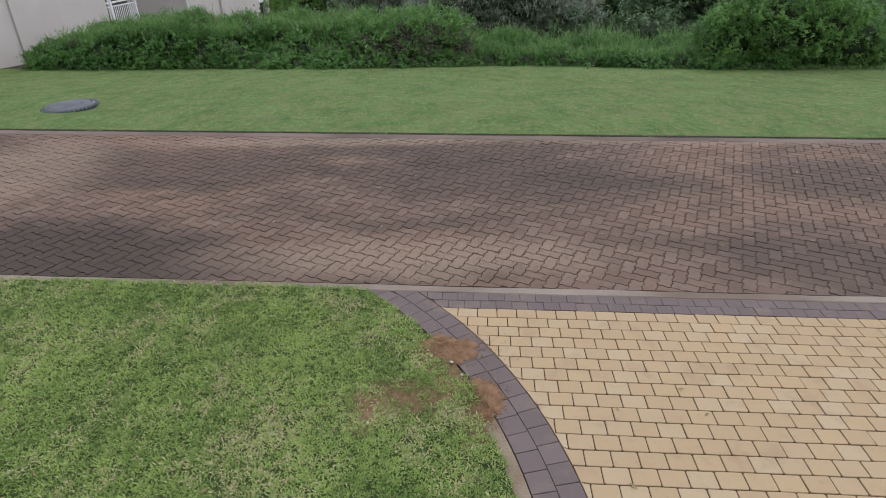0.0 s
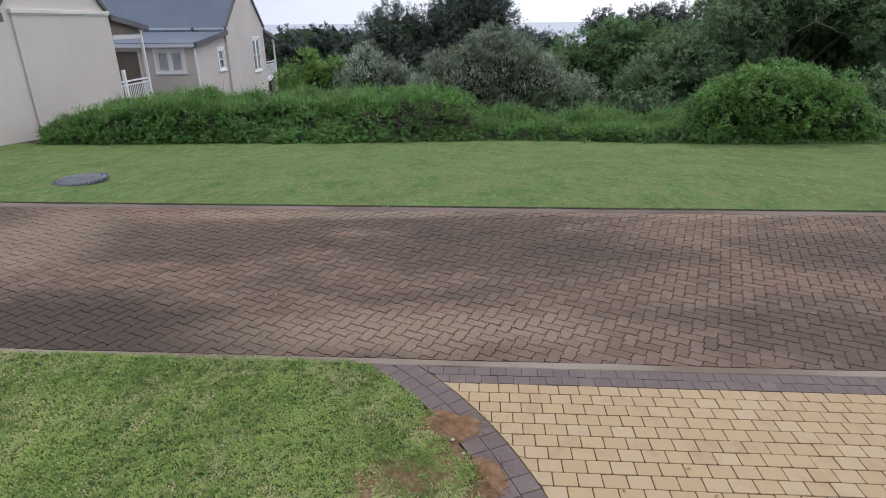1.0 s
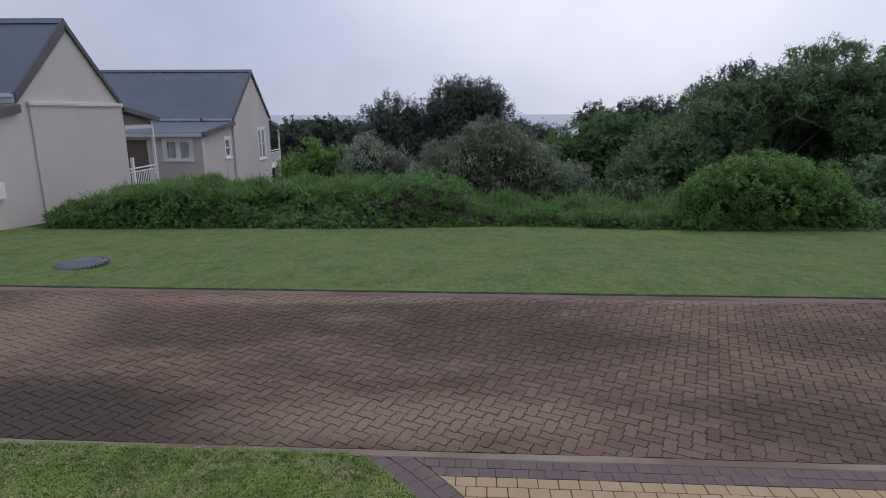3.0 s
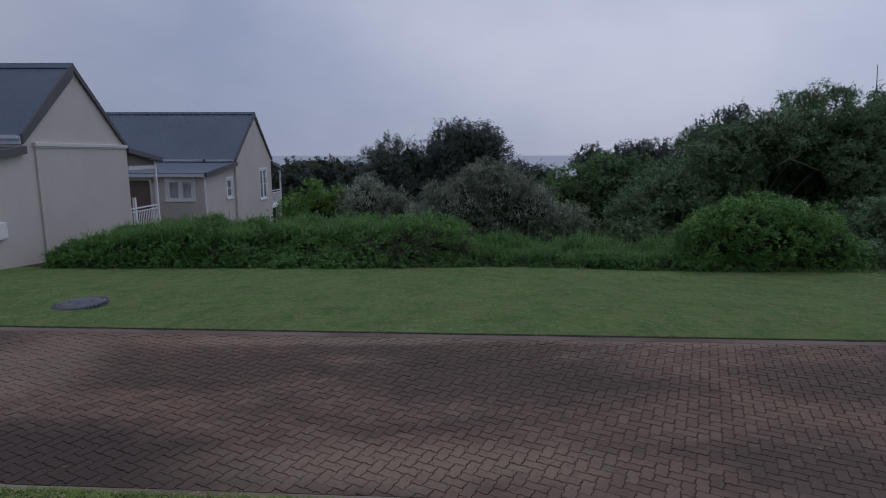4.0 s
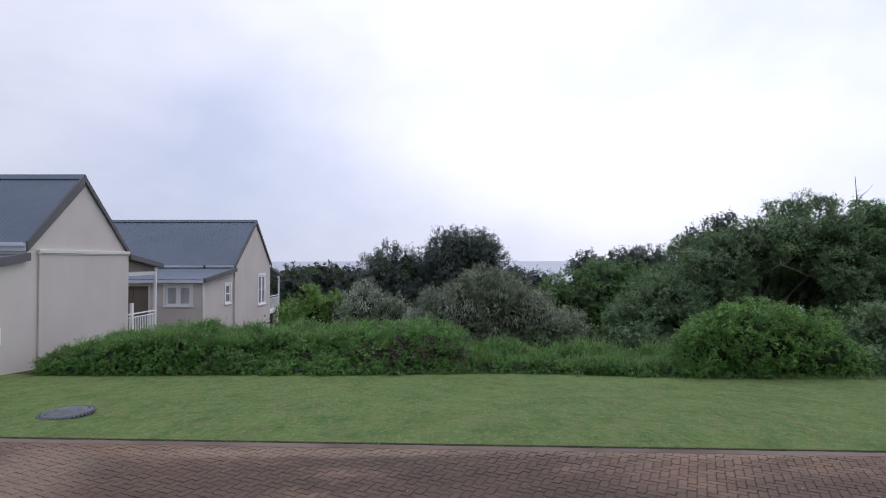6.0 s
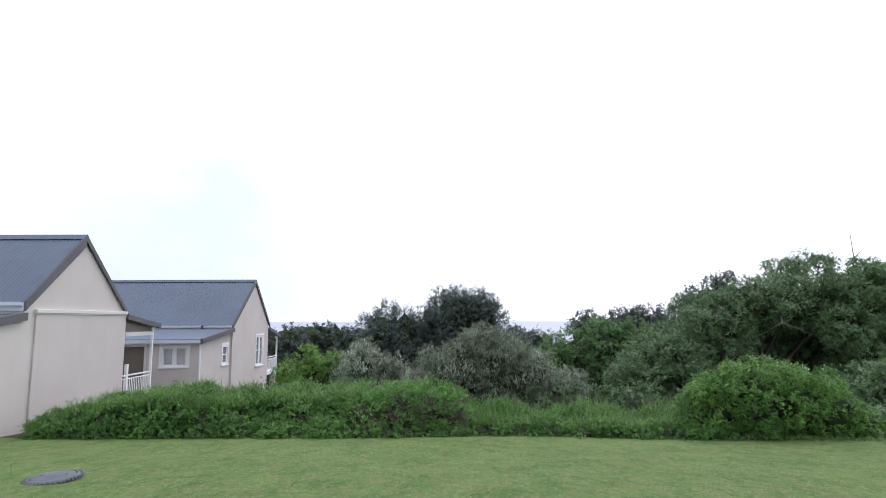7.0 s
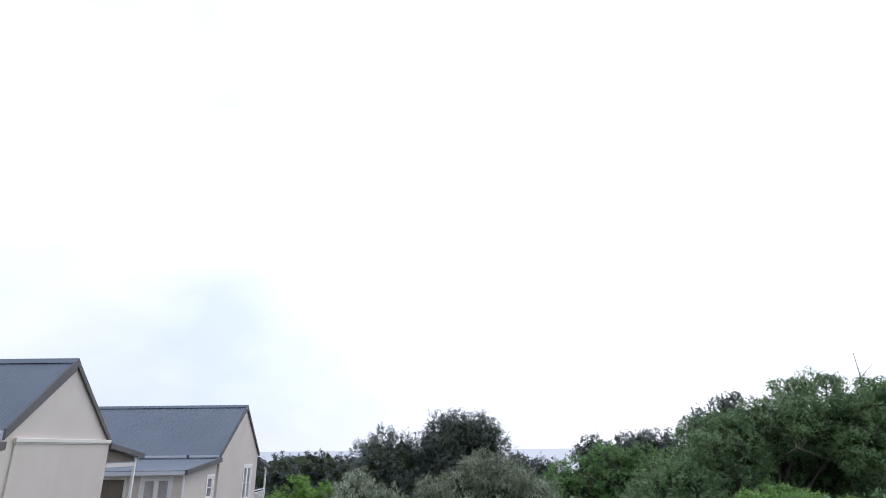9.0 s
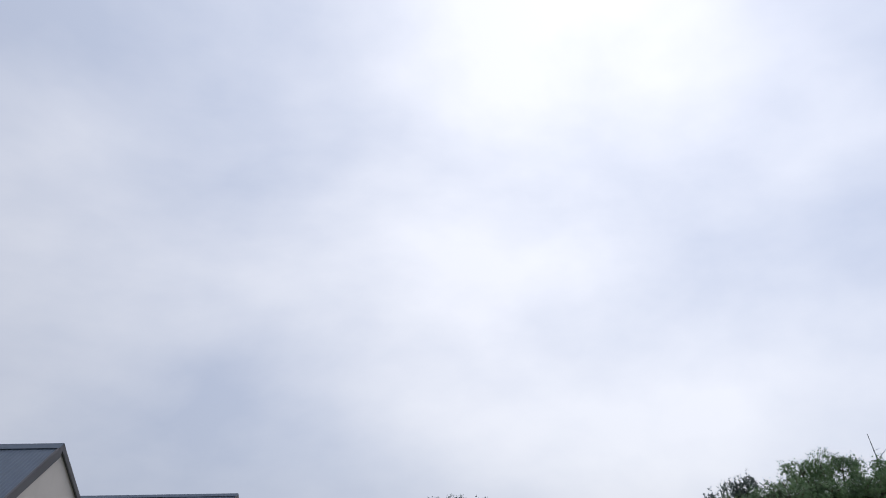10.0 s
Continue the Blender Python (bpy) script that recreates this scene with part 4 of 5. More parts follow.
def heap(x, y, rx, ry, high, turn, seed):
    """A low grainy heap with a ragged foot."""
    rings, k = 22, 72
    verts, faces = [(0, 0, high)], []
    for r in range(1, rings + 1):
        f = r / rings
        for s in range(k):
            a = 2 * math.pi * s / k
            d = Vector((math.cos(a), math.sin(a), 0))
            rag = 1 + 0.34 * noise.noise(d * 1.6 + Vector((0, 0, seed))) + 0.26 * noise.noise(d * 5 + Vector((0, 0, seed))) + 0.14 * noise.noise(d * 13 + Vector((0, 0, seed)))
            px, py = d.x * rx * f * rag, d.y * ry * f * rag
            lumps = 0.5 * noise.noise(Vector((px * 18, py * 18, seed))) + 0.3 * noise.noise(Vector((px * 55, py * 55, seed)))
            z = high * (1 - f) ** 1.25 * (1 + lumps) + 0.007 * noise.noise(Vector((px * 120, py * 120, seed))) * (1 - 0.6 * f) - (0.010 if r == rings else 0)
            verts.append((px, py, z + 0.003))
    for s in range(k):
        faces.append((0, 1 + s, 1 + (s + 1) % k))
    for r in range(rings - 1):
        for s in range(k):
            a, b = 1 + r * k + s, 1 + r * k + (s + 1) % k
            faces.append((a, a + k, b + k, b))
    ob = new("sand_mound", mesh_of("sand_mound", verts, faces, SAND, True))
    ob.matrix_basis = pose(x, y, 0.0, 0, 0, turn)
    return tagged(ob, "loose red-brown sand mound spilled over border pavers", "sand mound", "sand mounds on the curb")


heap(0.00, 2.995, 0.21, 0.13, 0.050, -20, 1.0)
heap(0.215, 2.575, 0.085, 0.15, 0.018, 20, 5.0)
heap(0.185, 2.43, 0.05, 0.07, 0.010, 0, 9.0)
# loose grains strewn round the heaps
gv, gf = [], []
for hx, hy, sx, sy, count in ((0.0, 2.99, 0.14, 0.09, 1500), (0.21, 2.56, 0.06, 0.11, 1000), (-0.2, 2.58, 0.20, 0.08, 900)):
    for _ in range(count):
        x, y, r = hx + rng.normal(0, sx), hy + rng.normal(0, sy), rng.uniform(0.0012, 0.0042)
        z = 0.003 if rim(x, y) > ARC_OUT else 0.012
        o = len(gv)
        gv += [(x + r, y, z), (x - r * 0.6, y + r, z), (x - r * 0.6, y - r, z), (x, y, z + r * 1.2)]
        gf += [(o, o + 1, o + 3), (o + 1, o + 2, o + 3), (o + 2, o, o + 3)]
tagged(new("sand_grains", mesh_of("sand_grains", gv, gf, SAND)), "red-brown sand grains strewn over pavers and turf", "sand", kind="stuff")

# raised concrete manhole with a beaded rim
MAN_STONE = plain("grey_manhole_concrete", (0.165, 0.175, 0.190), (0.105, 0.113, 0.122), 9.0, 0.85, bump=0.4)
mx, my, mr = -6.10, 9.38, 0.40
mz = ground_z(mx, my)
man = thing("manhole", "round grey concrete manhole with a beaded rim in the lawn", "manhole", at=(mx, my, mz - 0.03))
man.rotation_euler = (radians(0.5), radians(-2.6), 0)


def lathe(profile, k=48):
    verts, faces = [], []
    for r, z in profile:
        for s in range(k):
            a = 2 * math.pi * s / k
            verts.append((r * math.cos(a), r * math.sin(a), z))
    for p in range(len(profile) - 1):
        for s in range(k):
            a, b = p * k + s, p * k + (s + 1) % k
            faces.append((a, b, b + k, a + k))
    return verts, faces


v, f = lathe([(mr - 0.02, -0.1), (mr - 0.02, 0.075), (mr - 0.05, 0.10), (mr - 0.075, 0.10), (mr - 0.082, 0.085), (mr - 0.084, 0.05)])
part("collar", mesh_of("collar", v, f, MAN_STONE, True), None, man)
v, f = lathe([(mr - 0.09, 0.05), (mr - 0.09, 0.094), (mr - 0.10, 0.102), (mr - 0.2, 0.106), (0.012, 0.108)])
cover = part("cover", mesh_of("cover", v, f + [tuple(range(4 * 48, 5 * 48))], MAN_STONE, True), None, man, "slightly domed concrete cover")
for s in (-1, 1):
    v, f = lathe([(0.028, 0.104), (0.028, 0.112), (0.018, 0.112), (0.012, 0.106)], 14)
    eye = part("lifting_eye", mesh_of("lifting_eye", v, f, FASCIA, True), None, cover)
    eye.location = (s * 0.19, 0.03, 0)
for s in range(40):
    a = 2 * math.pi * s / 40
    bm = bmesh.new()
    bmesh.ops.create_icosphere(bm, subdivisions=1, radius=1.0, matrix=Matrix.Translation((mr * math.cos(a), mr * math.sin(a), 0.062)) @ Matrix.Rotation(a, 4, "Z") @ Matrix.Diagonal((0.024, 0.022, 0.032, 1)))
    part("rim_bead", bm, MAN_STONE, man)

# ---- shrubs, trees and tall grass ----
def limb_mesh(paths, sides=7):
    """Tapered, bent limbs: each path is a list of (x, y, z, radius)."""
    verts, faces = [], []
    for path in paths:
        base = len(verts)
        for i, (x, y, z, r) in enumerate(path):
            q = path[min(i + 1, len(path) - 1)], path[max(i - 1, 0)]
            d = Vector((q[0][0] - q[1][0], q[0][1] - q[1][1], q[0][2] - q[1][2])).normalized()
            a = d.orthogonal().normalized()
            b = d.cross(a)
            for s in range(sides):
                t = 2 * math.pi * s / sides
                verts.append(Vector((x, y, z)) + (a * math.cos(t) + b * math.sin(t)) * r)
        for i in range(len(path) - 1):
            for s in range(sides):
                p, n2 = base + i * sides + s, base + i * sides + (s + 1) % sides
                faces.append((p, n2, n2 + sides, p + sides))
    return verts, faces


def branch(a, b, r0, r1, rng, bow=0.12, steps=6):
    """A bent path between two places."""
    a, b = np.array(a, float), np.array(b, float)
    off = rng.normal(0, bow, 3) * np.linalg.norm(b - a)
    out = []
    for i in range(steps + 1):
        s = i / steps
        p = a + (b - a) * s + off * math.sin(math.pi * s) + rng.normal(0, 0.012, 3) * np.linalg.norm(b - a) * (0 < i < steps)
        out.append((*p, r0 + (r1 - r0) * s))
    return out


def unit(v):
    return v / np.maximum(np.linalg.norm(v, axis=1, keepdims=True), 1e-9)


def leaf_cloud(blobs, rng, leaf, clump, per, spread=0.66, sprig=0.25, lift=0.5, cull=0.66, fill=1.0, rise=0.55, ragged=0.20):
    """Leaves on short sprigs over the uneven shells of overlapping ellipsoids (x, y, z, rx, ry, rz); some sprigs are long and roughen the outline. Gives verts, faces."""
    centres, outs = [], []
    arr = np.array(blobs, float)
    for i, (cx, cy, cz, rx, ry, rz) in enumerate(blobs):
        area = 4 * np.pi * (((rx * ry) ** 1.6 + (rx * rz) ** 1.6 + (ry * rz) ** 1.6) / 3) ** (1 / 1.6)
        k = max(6, int(fill * area / (clump * clump * 1.15)))
        d = unit(rng.normal(size=(k, 3)))
        lump = np.array([noise.noise(Vector(p * 1.9 + i * 3.7)) + 0.6 * noise.noise(Vector(p * 4.6 + i * 1.3)) for p in d])
        f = 0.83 + ragged * lump + rng.normal(0, 0.07, k)
        p = np.array([cx, cy, cz]) + d * np.array([rx, ry, rz]) * f[:, None]
        gap = np.array([noise.noise(Vector(q * (0.42 / clump) + 7.7)) for q in p])   # thin spots between the boughs
        keep = gap > rng.uniform(-0.5, 0.08, k)
        for j, o in enumerate(arr):
            if j != i:
                keep &= (((p - o[:3]) / (o[3:] * cull)) ** 2).sum(1) > 1
        centres.append(p[keep])
        outs.append(unit(d / np.array([rx, ry, rz]))[keep])
    c, o = np.concatenate(centres), np.concatenate(outs)
    up = np.array([0, 0, 1.0])
    on = 7                                   # leaves on a sprig
    num = max(2, int(per * 1.65 / on))       # sprigs in a clump
    k = len(c) * num
    root = np.repeat(c, num, 0) + rng.normal(0, clump * spread * 0.55, (k, 3))
    axis = unit(np.repeat(o, num, 0) * 0.8 + up * rise + rng.normal(0, 0.55, (k, 3)))
    far = clump * rng.uniform(0.55, 1.25, k) * np.where(rng.random(k) < sprig, 1.4, 1.0)
    s = (np.tile(np.arange(on), k) + rng.random(k * on)) / on
    ax = np.repeat(axis, on, 0)
    p = np.repeat(root, on, 0) + ax * (np.repeat(far, on) * s)[:, None]
    p[:, 2] -= np.repeat(far, on) * s * s * 0.18
    side = unit(np.cross(ax, rng.normal(size=p.shape)))
    tan = unit(side * 0.9 + ax * 0.55 + rng.normal(0, 0.15, p.shape))
    nrm = unit(np.cross(np.cross(tan, ax + up * lift), tan) + up * lift * 0.6 + rng.normal(0, 0.35, p.shape))
    bit = unit(np.cross(nrm, tan))
    z = rng.uniform(0.65, 1.25, len(p))[:, None] * (1.12 - 0.4 * s)[:, None]
    l, w = leaf[0] * z, leaf[1] * z
    verts = np.stack([p + tan * l * 0.35 + bit * w * 0.55, p + tan * l * 0.1 - bit * w * 0.5, p + tan * l * 1.05 - nrm * l * 0.12], 1).reshape(-1, 3)
    faces = np.arange(len(p) * 3).reshape(-1, 3)
    return verts, faces


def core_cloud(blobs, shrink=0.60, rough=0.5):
    """Dense inner fill, coloured as shade: lumpy bodies inside the leaf shells, as quads."""
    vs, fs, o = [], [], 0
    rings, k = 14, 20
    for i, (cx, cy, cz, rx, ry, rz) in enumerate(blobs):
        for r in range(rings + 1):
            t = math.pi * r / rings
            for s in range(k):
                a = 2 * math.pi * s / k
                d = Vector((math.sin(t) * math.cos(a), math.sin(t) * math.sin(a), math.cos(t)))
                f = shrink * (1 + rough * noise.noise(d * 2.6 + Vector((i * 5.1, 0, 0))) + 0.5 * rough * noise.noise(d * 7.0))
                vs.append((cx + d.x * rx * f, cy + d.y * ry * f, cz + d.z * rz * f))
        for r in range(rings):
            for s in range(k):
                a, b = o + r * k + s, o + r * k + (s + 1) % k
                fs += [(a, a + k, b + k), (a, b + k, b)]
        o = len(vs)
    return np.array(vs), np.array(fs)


def crown(name, parent, blobs, material, rng, leaf, clump, per, core=0.60, fine=0.72, inner=None, **more):
    v, f = leaf_cloud(blobs, rng, (leaf[0] * fine * 1.12, leaf[1] * fine * 1.25), clump * fine, per, **more)
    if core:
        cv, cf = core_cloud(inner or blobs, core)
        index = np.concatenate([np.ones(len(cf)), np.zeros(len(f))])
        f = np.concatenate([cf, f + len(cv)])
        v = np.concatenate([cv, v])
        return part(name, fast_mesh(name, v, f, [material, INNER_SHADE], index), None, parent)
    return part(name, fast_mesh(name, v, f, material), None, parent)


BARK = plain("grey_brown_bark", (0.070, 0.062, 0.054), (0.115, 0.102, 0.088), 5.0, 0.9, bump=0.6, fine=30.0)
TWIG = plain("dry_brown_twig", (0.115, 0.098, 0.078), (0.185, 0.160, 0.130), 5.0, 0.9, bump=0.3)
# inner twigs and leaves, coloured near black for the shade inside crowns
INNER_SHADE = plain("shaded_inner_growth", (0.030, 0.048, 0.022), (0.054, 0.072, 0.036), 4.0, 0.95, bump=0.8, fine=14.0)
L_DARK = leafy("dark_coastal_leaf", (0.078, 0.103, 0.094), (0.178, 0.220, 0.193), (0.10, 0.09, 0.075), 0.04)
L_SILVER = leafy("silvery_olive_leaf", (0.078, 0.108, 0.068), (0.350, 0.405, 0.290), (0.150, 0.130, 0.085), 0.08, clump=1.6)
L_TIP = leafy("pale_shoot_leaf", (0.230, 0.280, 0.215), (0.600, 0.660, 0.540), (0.20, 0.17, 0.11), 0.05, clump=1.6)
L_BRIGHT = leafy("fresh_green_leaf", (0.098, 0.215, 0.046), (0.250, 0.431, 0.098))
L_VINE = leafy("vine_leaf", (0.062, 0.140, 0.055), (0.225, 0.390, 0.140), clump=0.9)
L_TREE = leafy("milkwood_leaf", (0.066, 0.126, 0.062), (0.240, 0.365, 0.175), (0.115, 0.102, 0.058), 0.04, clump=0.7)
L_SHRUB = leafy("creeper_leaf", (0.042, 0.118, 0.030), (0.190, 0.390, 0.092), (0.144, 0.120, 0.066), 0.04, clump=1.4, mottle=0.42)
L_BRAMBLE = leafy("bramble_leaf", (0.062, 0.165, 0.042), (0.245, 0.480, 0.118), (0.209, 0.155, 0.115), 0.07, clump=1.5, mottle=0.42)
L_BROWN = leafy("dry_bramble_leaf", (0.103, 0.103, 0.069), (0.190, 0.190, 0.121), (0.201, 0.149, 0.121), 0.40, clump=1.8)
L_DOME = leafy("light_creeper_leaf", (0.050, 0.130, 0.034), (0.255, 0.470, 0.118), (0.15, 0.12, 0.07), 0.04, clump=1.6, mottle=0.42)
# the blue-grey of distance haze is mixed into this leaf colour
L_FAR = leafy("hazy_distant_leaf", (0.074, 0.098, 0.095), (0.124, 0.153, 0.144))
G_TALL = leafy("tall_grass_blade", (0.082, 0.192, 0.046), (0.242, 0.415, 0.128), (0.280, 0.258, 0.157), 0.10, clump=0.8)


def woody(name, label, category, base, blobs, material, seed, leaf, clump, per, trunk_r=0.1, limbs=6, group="", lobes=6, **more):
    """A tree or shrub: trunk with limbs to its lobes, and a crown of leaves."""
    rng = np.random.default_rng(seed)
    t = thing(name, label, category, group, at=base)
    local = [(x - base[0], y - base[1], z - base[2], a, b, c) for x, y, z, a, b, c in blobs]
    boughs = [(x, y, z, a * 0.86, b * 0.86, c * 0.86) for x, y, z, a, b, c in local]
    for x, y, z, a, b, c in local:   # smaller lobes break the outline
        for _ in range(lobes):
            d = unit(rng.normal(size=(1, 3)) + np.array([[0, 0, 0.35]]))[0]
            s, reach = rng.uniform(0.22, 0.52), rng.uniform(0.66, 0.98)
            boughs.append((x + d[0] * a * reach, y + d[1] * b * reach, z + d[2] * c * reach, a * s * rng.uniform(0.8, 1.3), b * s, c * s * rng.uniform(0.7, 1.1)))
    paths = []
    fork = np.array([0.0, 0.0, max(0.25, min(b[2] for b in local) * 0.6)])
    paths.append(branch((0, 0, -0.25), fork, trunk_r, trunk_r * 0.75, rng, 0.08))
    for x, y, z, a, b, c in local[:limbs]:
        tip = np.array([x, y, z])
        paths.append(branch(fork, tip, trunk_r * 0.6, trunk_r * 0.22, rng))
        for q in range(4):
            d = unit(rng.normal(size=(1, 3)) + np.array([[0, -0.2, 0.7]]))[0]
            paths.append(branch(tip, tip + d * np.array([a, b, c]) * 0.95, trunk_r * 0.22, trunk_r * 0.06, rng, 0.1, 4))
    v, f = limb_mesh(paths)
    part("trunk", mesh_of("trunk", v, f, BARK, True), None, t)
    crown("crown", t, boughs, material, rng, leaf, clump, per, inner=boughs[:len(local)], **more)
    return t


def sprays(name, parent, roots, material, seed, length, width, lean, bend=0.7):
    rng = np.random.default_rng(seed)
    return part(name, blades(name, roots, length, width, lean, material, rng, bend), None, parent)


def shell_points(blobs, count, rng, low=0.1):
    """Places on the upper shells of ellipsoids."""
    arr = np.array(blobs)
    area = arr[:, 3] * arr[:, 4]
    pick = rng.choice(len(blobs), count, p=area / area.sum())
    d = unit(rng.normal(size=(count, 3)))
    d[:, 2] = np.abs(d[:, 2]) * 0.9 + low
    d = unit(d)
    return arr[pick, :3] + d * arr[pick, 3:] * rng.uniform(0.75, 0.97, (count, 1))


def shoots(parent, blobs, count, seed):
    """Pale leaves held upright at the ends of a shrub's twigs."""
    rng = np.random.default_rng(seed)
    o = parent.location
    local = [(x - o.x, y - o.y, z - o.z, a, b, c) for x, y, z, a, b, c in blobs]
    tips = np.repeat(shell_points(local, count, rng, 0.0), 6, 0) + rng.normal(0, 0.06, (count * 6, 3))
    return part("shoot", blades("shoot", tips, (0.06, 0.13), (0.022, 0.036), (0.0, 1.2), L_TIP, rng, 0.2), None, parent, "pale grey-green leaf tips")


# -- along the lawn's rim --
rng = np.random.default_rng(21)
base = (-6.8, 16.3, ground_z(-6.8, 16.3))
bank = thing("grass_bank", "bank of tall green grass tangled with creepers", "tall grass", kind="stuff", at=base)
lobes = []
for i in range(14):
    x = -9.95 + i * 0.62
    h = 0.30 + 0.68 * min(1.0, max(0.0, (x + 10.3) / 2.2)) + 0.09 * math.sin(i * 1.7) + 0.05 * math.sin(i * 2.9) + (0.26 if -4.6 < x < -2.4 else 0.0)
    front = hedge_y(x) + (0.78 if x < -5.0 else 1.45)
    z = ground_z(x, front)
    lobes.append((x, front, z + 0.25, 0.75, 0.78, h * (0.78 if x < -5.0 else 0.66)))
    if x > -9.7:
        lobes.append((x + 0.2, front + 1.0, z + 0.25, 0.8, 0.9, h * (0.92 if x < -5.0 else 0.75)))
for i in range(24):
    x = -10.2 + i * 0.31
    lobes.append((x, hedge_y(x) + 0.28 + 0.06 * math.sin(i * 2.3), ground_z(x, hedge_y(x)) + 0.02, 0.34, 0.34 + 0.06 * math.sin(i * 1.7), 0.26 + 0.08 * math.sin(i * 3.1)))
local = [(a - base[0], b - base[1], c - base[2], d, e, f) for a, b, c, d, e, f in lobes]
crown("creeper", bank, local, L_SHRUB, rng, (0.075, 0.05), 0.20, 24, sprig=0.25, fine=0.70, core=0.52, fill=1.2)
sprays("grass_blades", bank, shell_points(local[:27], 15000, rng, 1.1), G_TALL, 22, (0.10, 0.46), (0.006, 0.012), (0.05, 0.95))
sprays("foot_grass", bank, np.array([(x - base[0], hedge_y(x) + rng.uniform(-0.05, 0.25) - base[1], ground_z(x, hedge_y(x)) - base[2]) for x in rng.uniform(-10.6, -2.2, 2000)]), G_TALL, 23, (0.05, 0.18), (0.005, 0.012), (0.1, 0.9))

rng = np.random.default_rng(31)
base = (-1.1, 16.3, ground_z(-1.1, 16.3))
bramble = thing("bramble_mound", "tangled bramble mound with brown twigs showing", "bramble", at=base)
lobes = [(-4.5, 15.7, -0.60, 0.7, 0.5, 0.55), (-3.7, 15.8, -0.55, 0.8, 0.65, 0.66), (-2.9, 16.0, -0.45, 0.85, 0.75, 0.74), (-2.0, 16.0, -0.36, 0.9, 0.8, 0.88), (-1.1, 16.1, -0.26, 0.95, 0.85, 1.02), (-0.3, 16.2, -0.24, 0.9, 0.85, 1.06), (0.35, 16.2, -0.35, 0.65, 0.75, 0.98), (-0.6, 17.0, -0.3, 1.3, 0.9, 0.94), (-2.4, 17.0, -0.3, 1.2, 0.9, 0.76)]
local = [(a - base[0], b - base[1], c - base[2], d, e, f) for a, b, c, d, e, f in lobes]
crown("leaves", bramble, local, L_BRAMBLE, rng, (0.075, 0.05), 0.20, 22, sprig=0.3, fine=0.56, core=0.50)
low = [(a, b - 0.10, c - 0.30, d * 0.95, e, f * 0.88) for a, b, c, d, e, f in local[2:7]]
part("dry_leaves", fast_mesh("dry_leaves", *leaf_cloud(low, rng, (0.05, 0.03), 0.15, 13, sprig=0.3), L_BROWN), None, bramble, "withered brown leaves")
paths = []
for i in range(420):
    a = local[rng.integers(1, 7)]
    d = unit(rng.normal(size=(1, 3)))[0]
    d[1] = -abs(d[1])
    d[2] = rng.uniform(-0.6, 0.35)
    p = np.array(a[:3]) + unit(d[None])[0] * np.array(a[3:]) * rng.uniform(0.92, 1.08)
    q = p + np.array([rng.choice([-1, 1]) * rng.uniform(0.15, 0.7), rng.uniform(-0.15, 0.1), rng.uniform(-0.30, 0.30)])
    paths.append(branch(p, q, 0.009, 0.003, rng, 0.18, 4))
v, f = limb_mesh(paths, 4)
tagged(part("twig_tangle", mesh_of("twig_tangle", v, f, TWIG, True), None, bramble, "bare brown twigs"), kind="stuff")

rng = np.random.default_rng(41)
base = (3.6, 16.2, ground_z(3.6, 16.2))
meadow = thing("wild_grass", "wild tall grass and weeds before the thicket", "tall grass", kind="stuff", at=base)
lobes = []
for i in range(12):
    x = 0.9 + i * 0.5
    front = hedge_y(x) + 0.55
    z = ground_z(x, front)
    lobes.append((x, front, z, 0.55, 0.6, 0.34 + 0.12 * math.sin(i * 2.1)))
    lobes.append((x + 0.25, front + 1.2, z - 0.1, 0.7, 0.9, 0.60 + 0.20 * math.sin(i * 1.3)))
for i in range(36):
    x = -3.2 + i * 0.33
    lobes.append((x, hedge_y(x) + 0.26 + 0.06 * math.sin(i * 2.9), ground_z(x, hedge_y(x)) + 0.02, 0.34, 0.34 + 0.06 * math.sin(i * 1.3), 0.24 + 0.08 * math.sin(i * 2.1)))
local = [(a - base[0], b - base[1], c - base[2], d, e, f) for a, b, c, d, e, f in lobes]
crown("weeds", meadow, local, L_SHRUB, rng, (0.075, 0.048), 0.21, 22, sprig=0.25, fine=0.66, core=0.52)
sprays("grass_blades", meadow, shell_points(local[:24], 8000, rng, 0.6), G_TALL, 42, (0.12, 0.5), (0.006, 0.013), (0.05, 1.0))
stalks = np.array([(rng.uniform(0.8, 6.6) - base[0], rng.uniform(16.2, 17.6) - base[1], -0.35 - base[2]) for _ in range(130)])
sprays("tall_weed", meadow, stalks, G_TALL, 44, (0.35, 1.0), (0.010, 0.020), (0.0, 0.6), 0.5)
sprays("foot_grass", meadow, np.array([(x - base[0], hedge_y(x) + rng.uniform(-0.05, 0.25) - base[1], ground_z(x, hedge_y(x)) - base[2]) for x in rng.uniform(-2.4, 13.5, 4500)]), G_TALL, 43, (0.05, 0.16), (0.005, 0.012), (0.1, 0.9))

z = ground_z(8.6, 15.6)
woody("round_shrub", "dense rounded green shrub at the lawn's edge", "shrub", (8.6, 15.7, z), [(7.2, 15.4, 0.05, 1.15, 1.0, 0.95), (8.2, 15.3, 0.15, 1.2, 1.1, 1.10), (9.2, 15.3, 0.2, 1.25, 1.1, 1.08), (10.1, 15.3, -0.05, 1.0, 1.0, 0.92), (10.5, 15.3, -0.4, 0.7, 0.8, 0.7), (8.6, 16.2, 0.1, 1.8, 1.0, 1.15), (6.75, 15.3, -0.35, 0.6, 0.7, 0.6)], L_DOME, 51, (0.085, 0.058), 0.22, 24, 0.08, lobes=4, sprig=0.35, fine=0.61, ragged=0.14)
z = ground_z(12.8, 16.2)
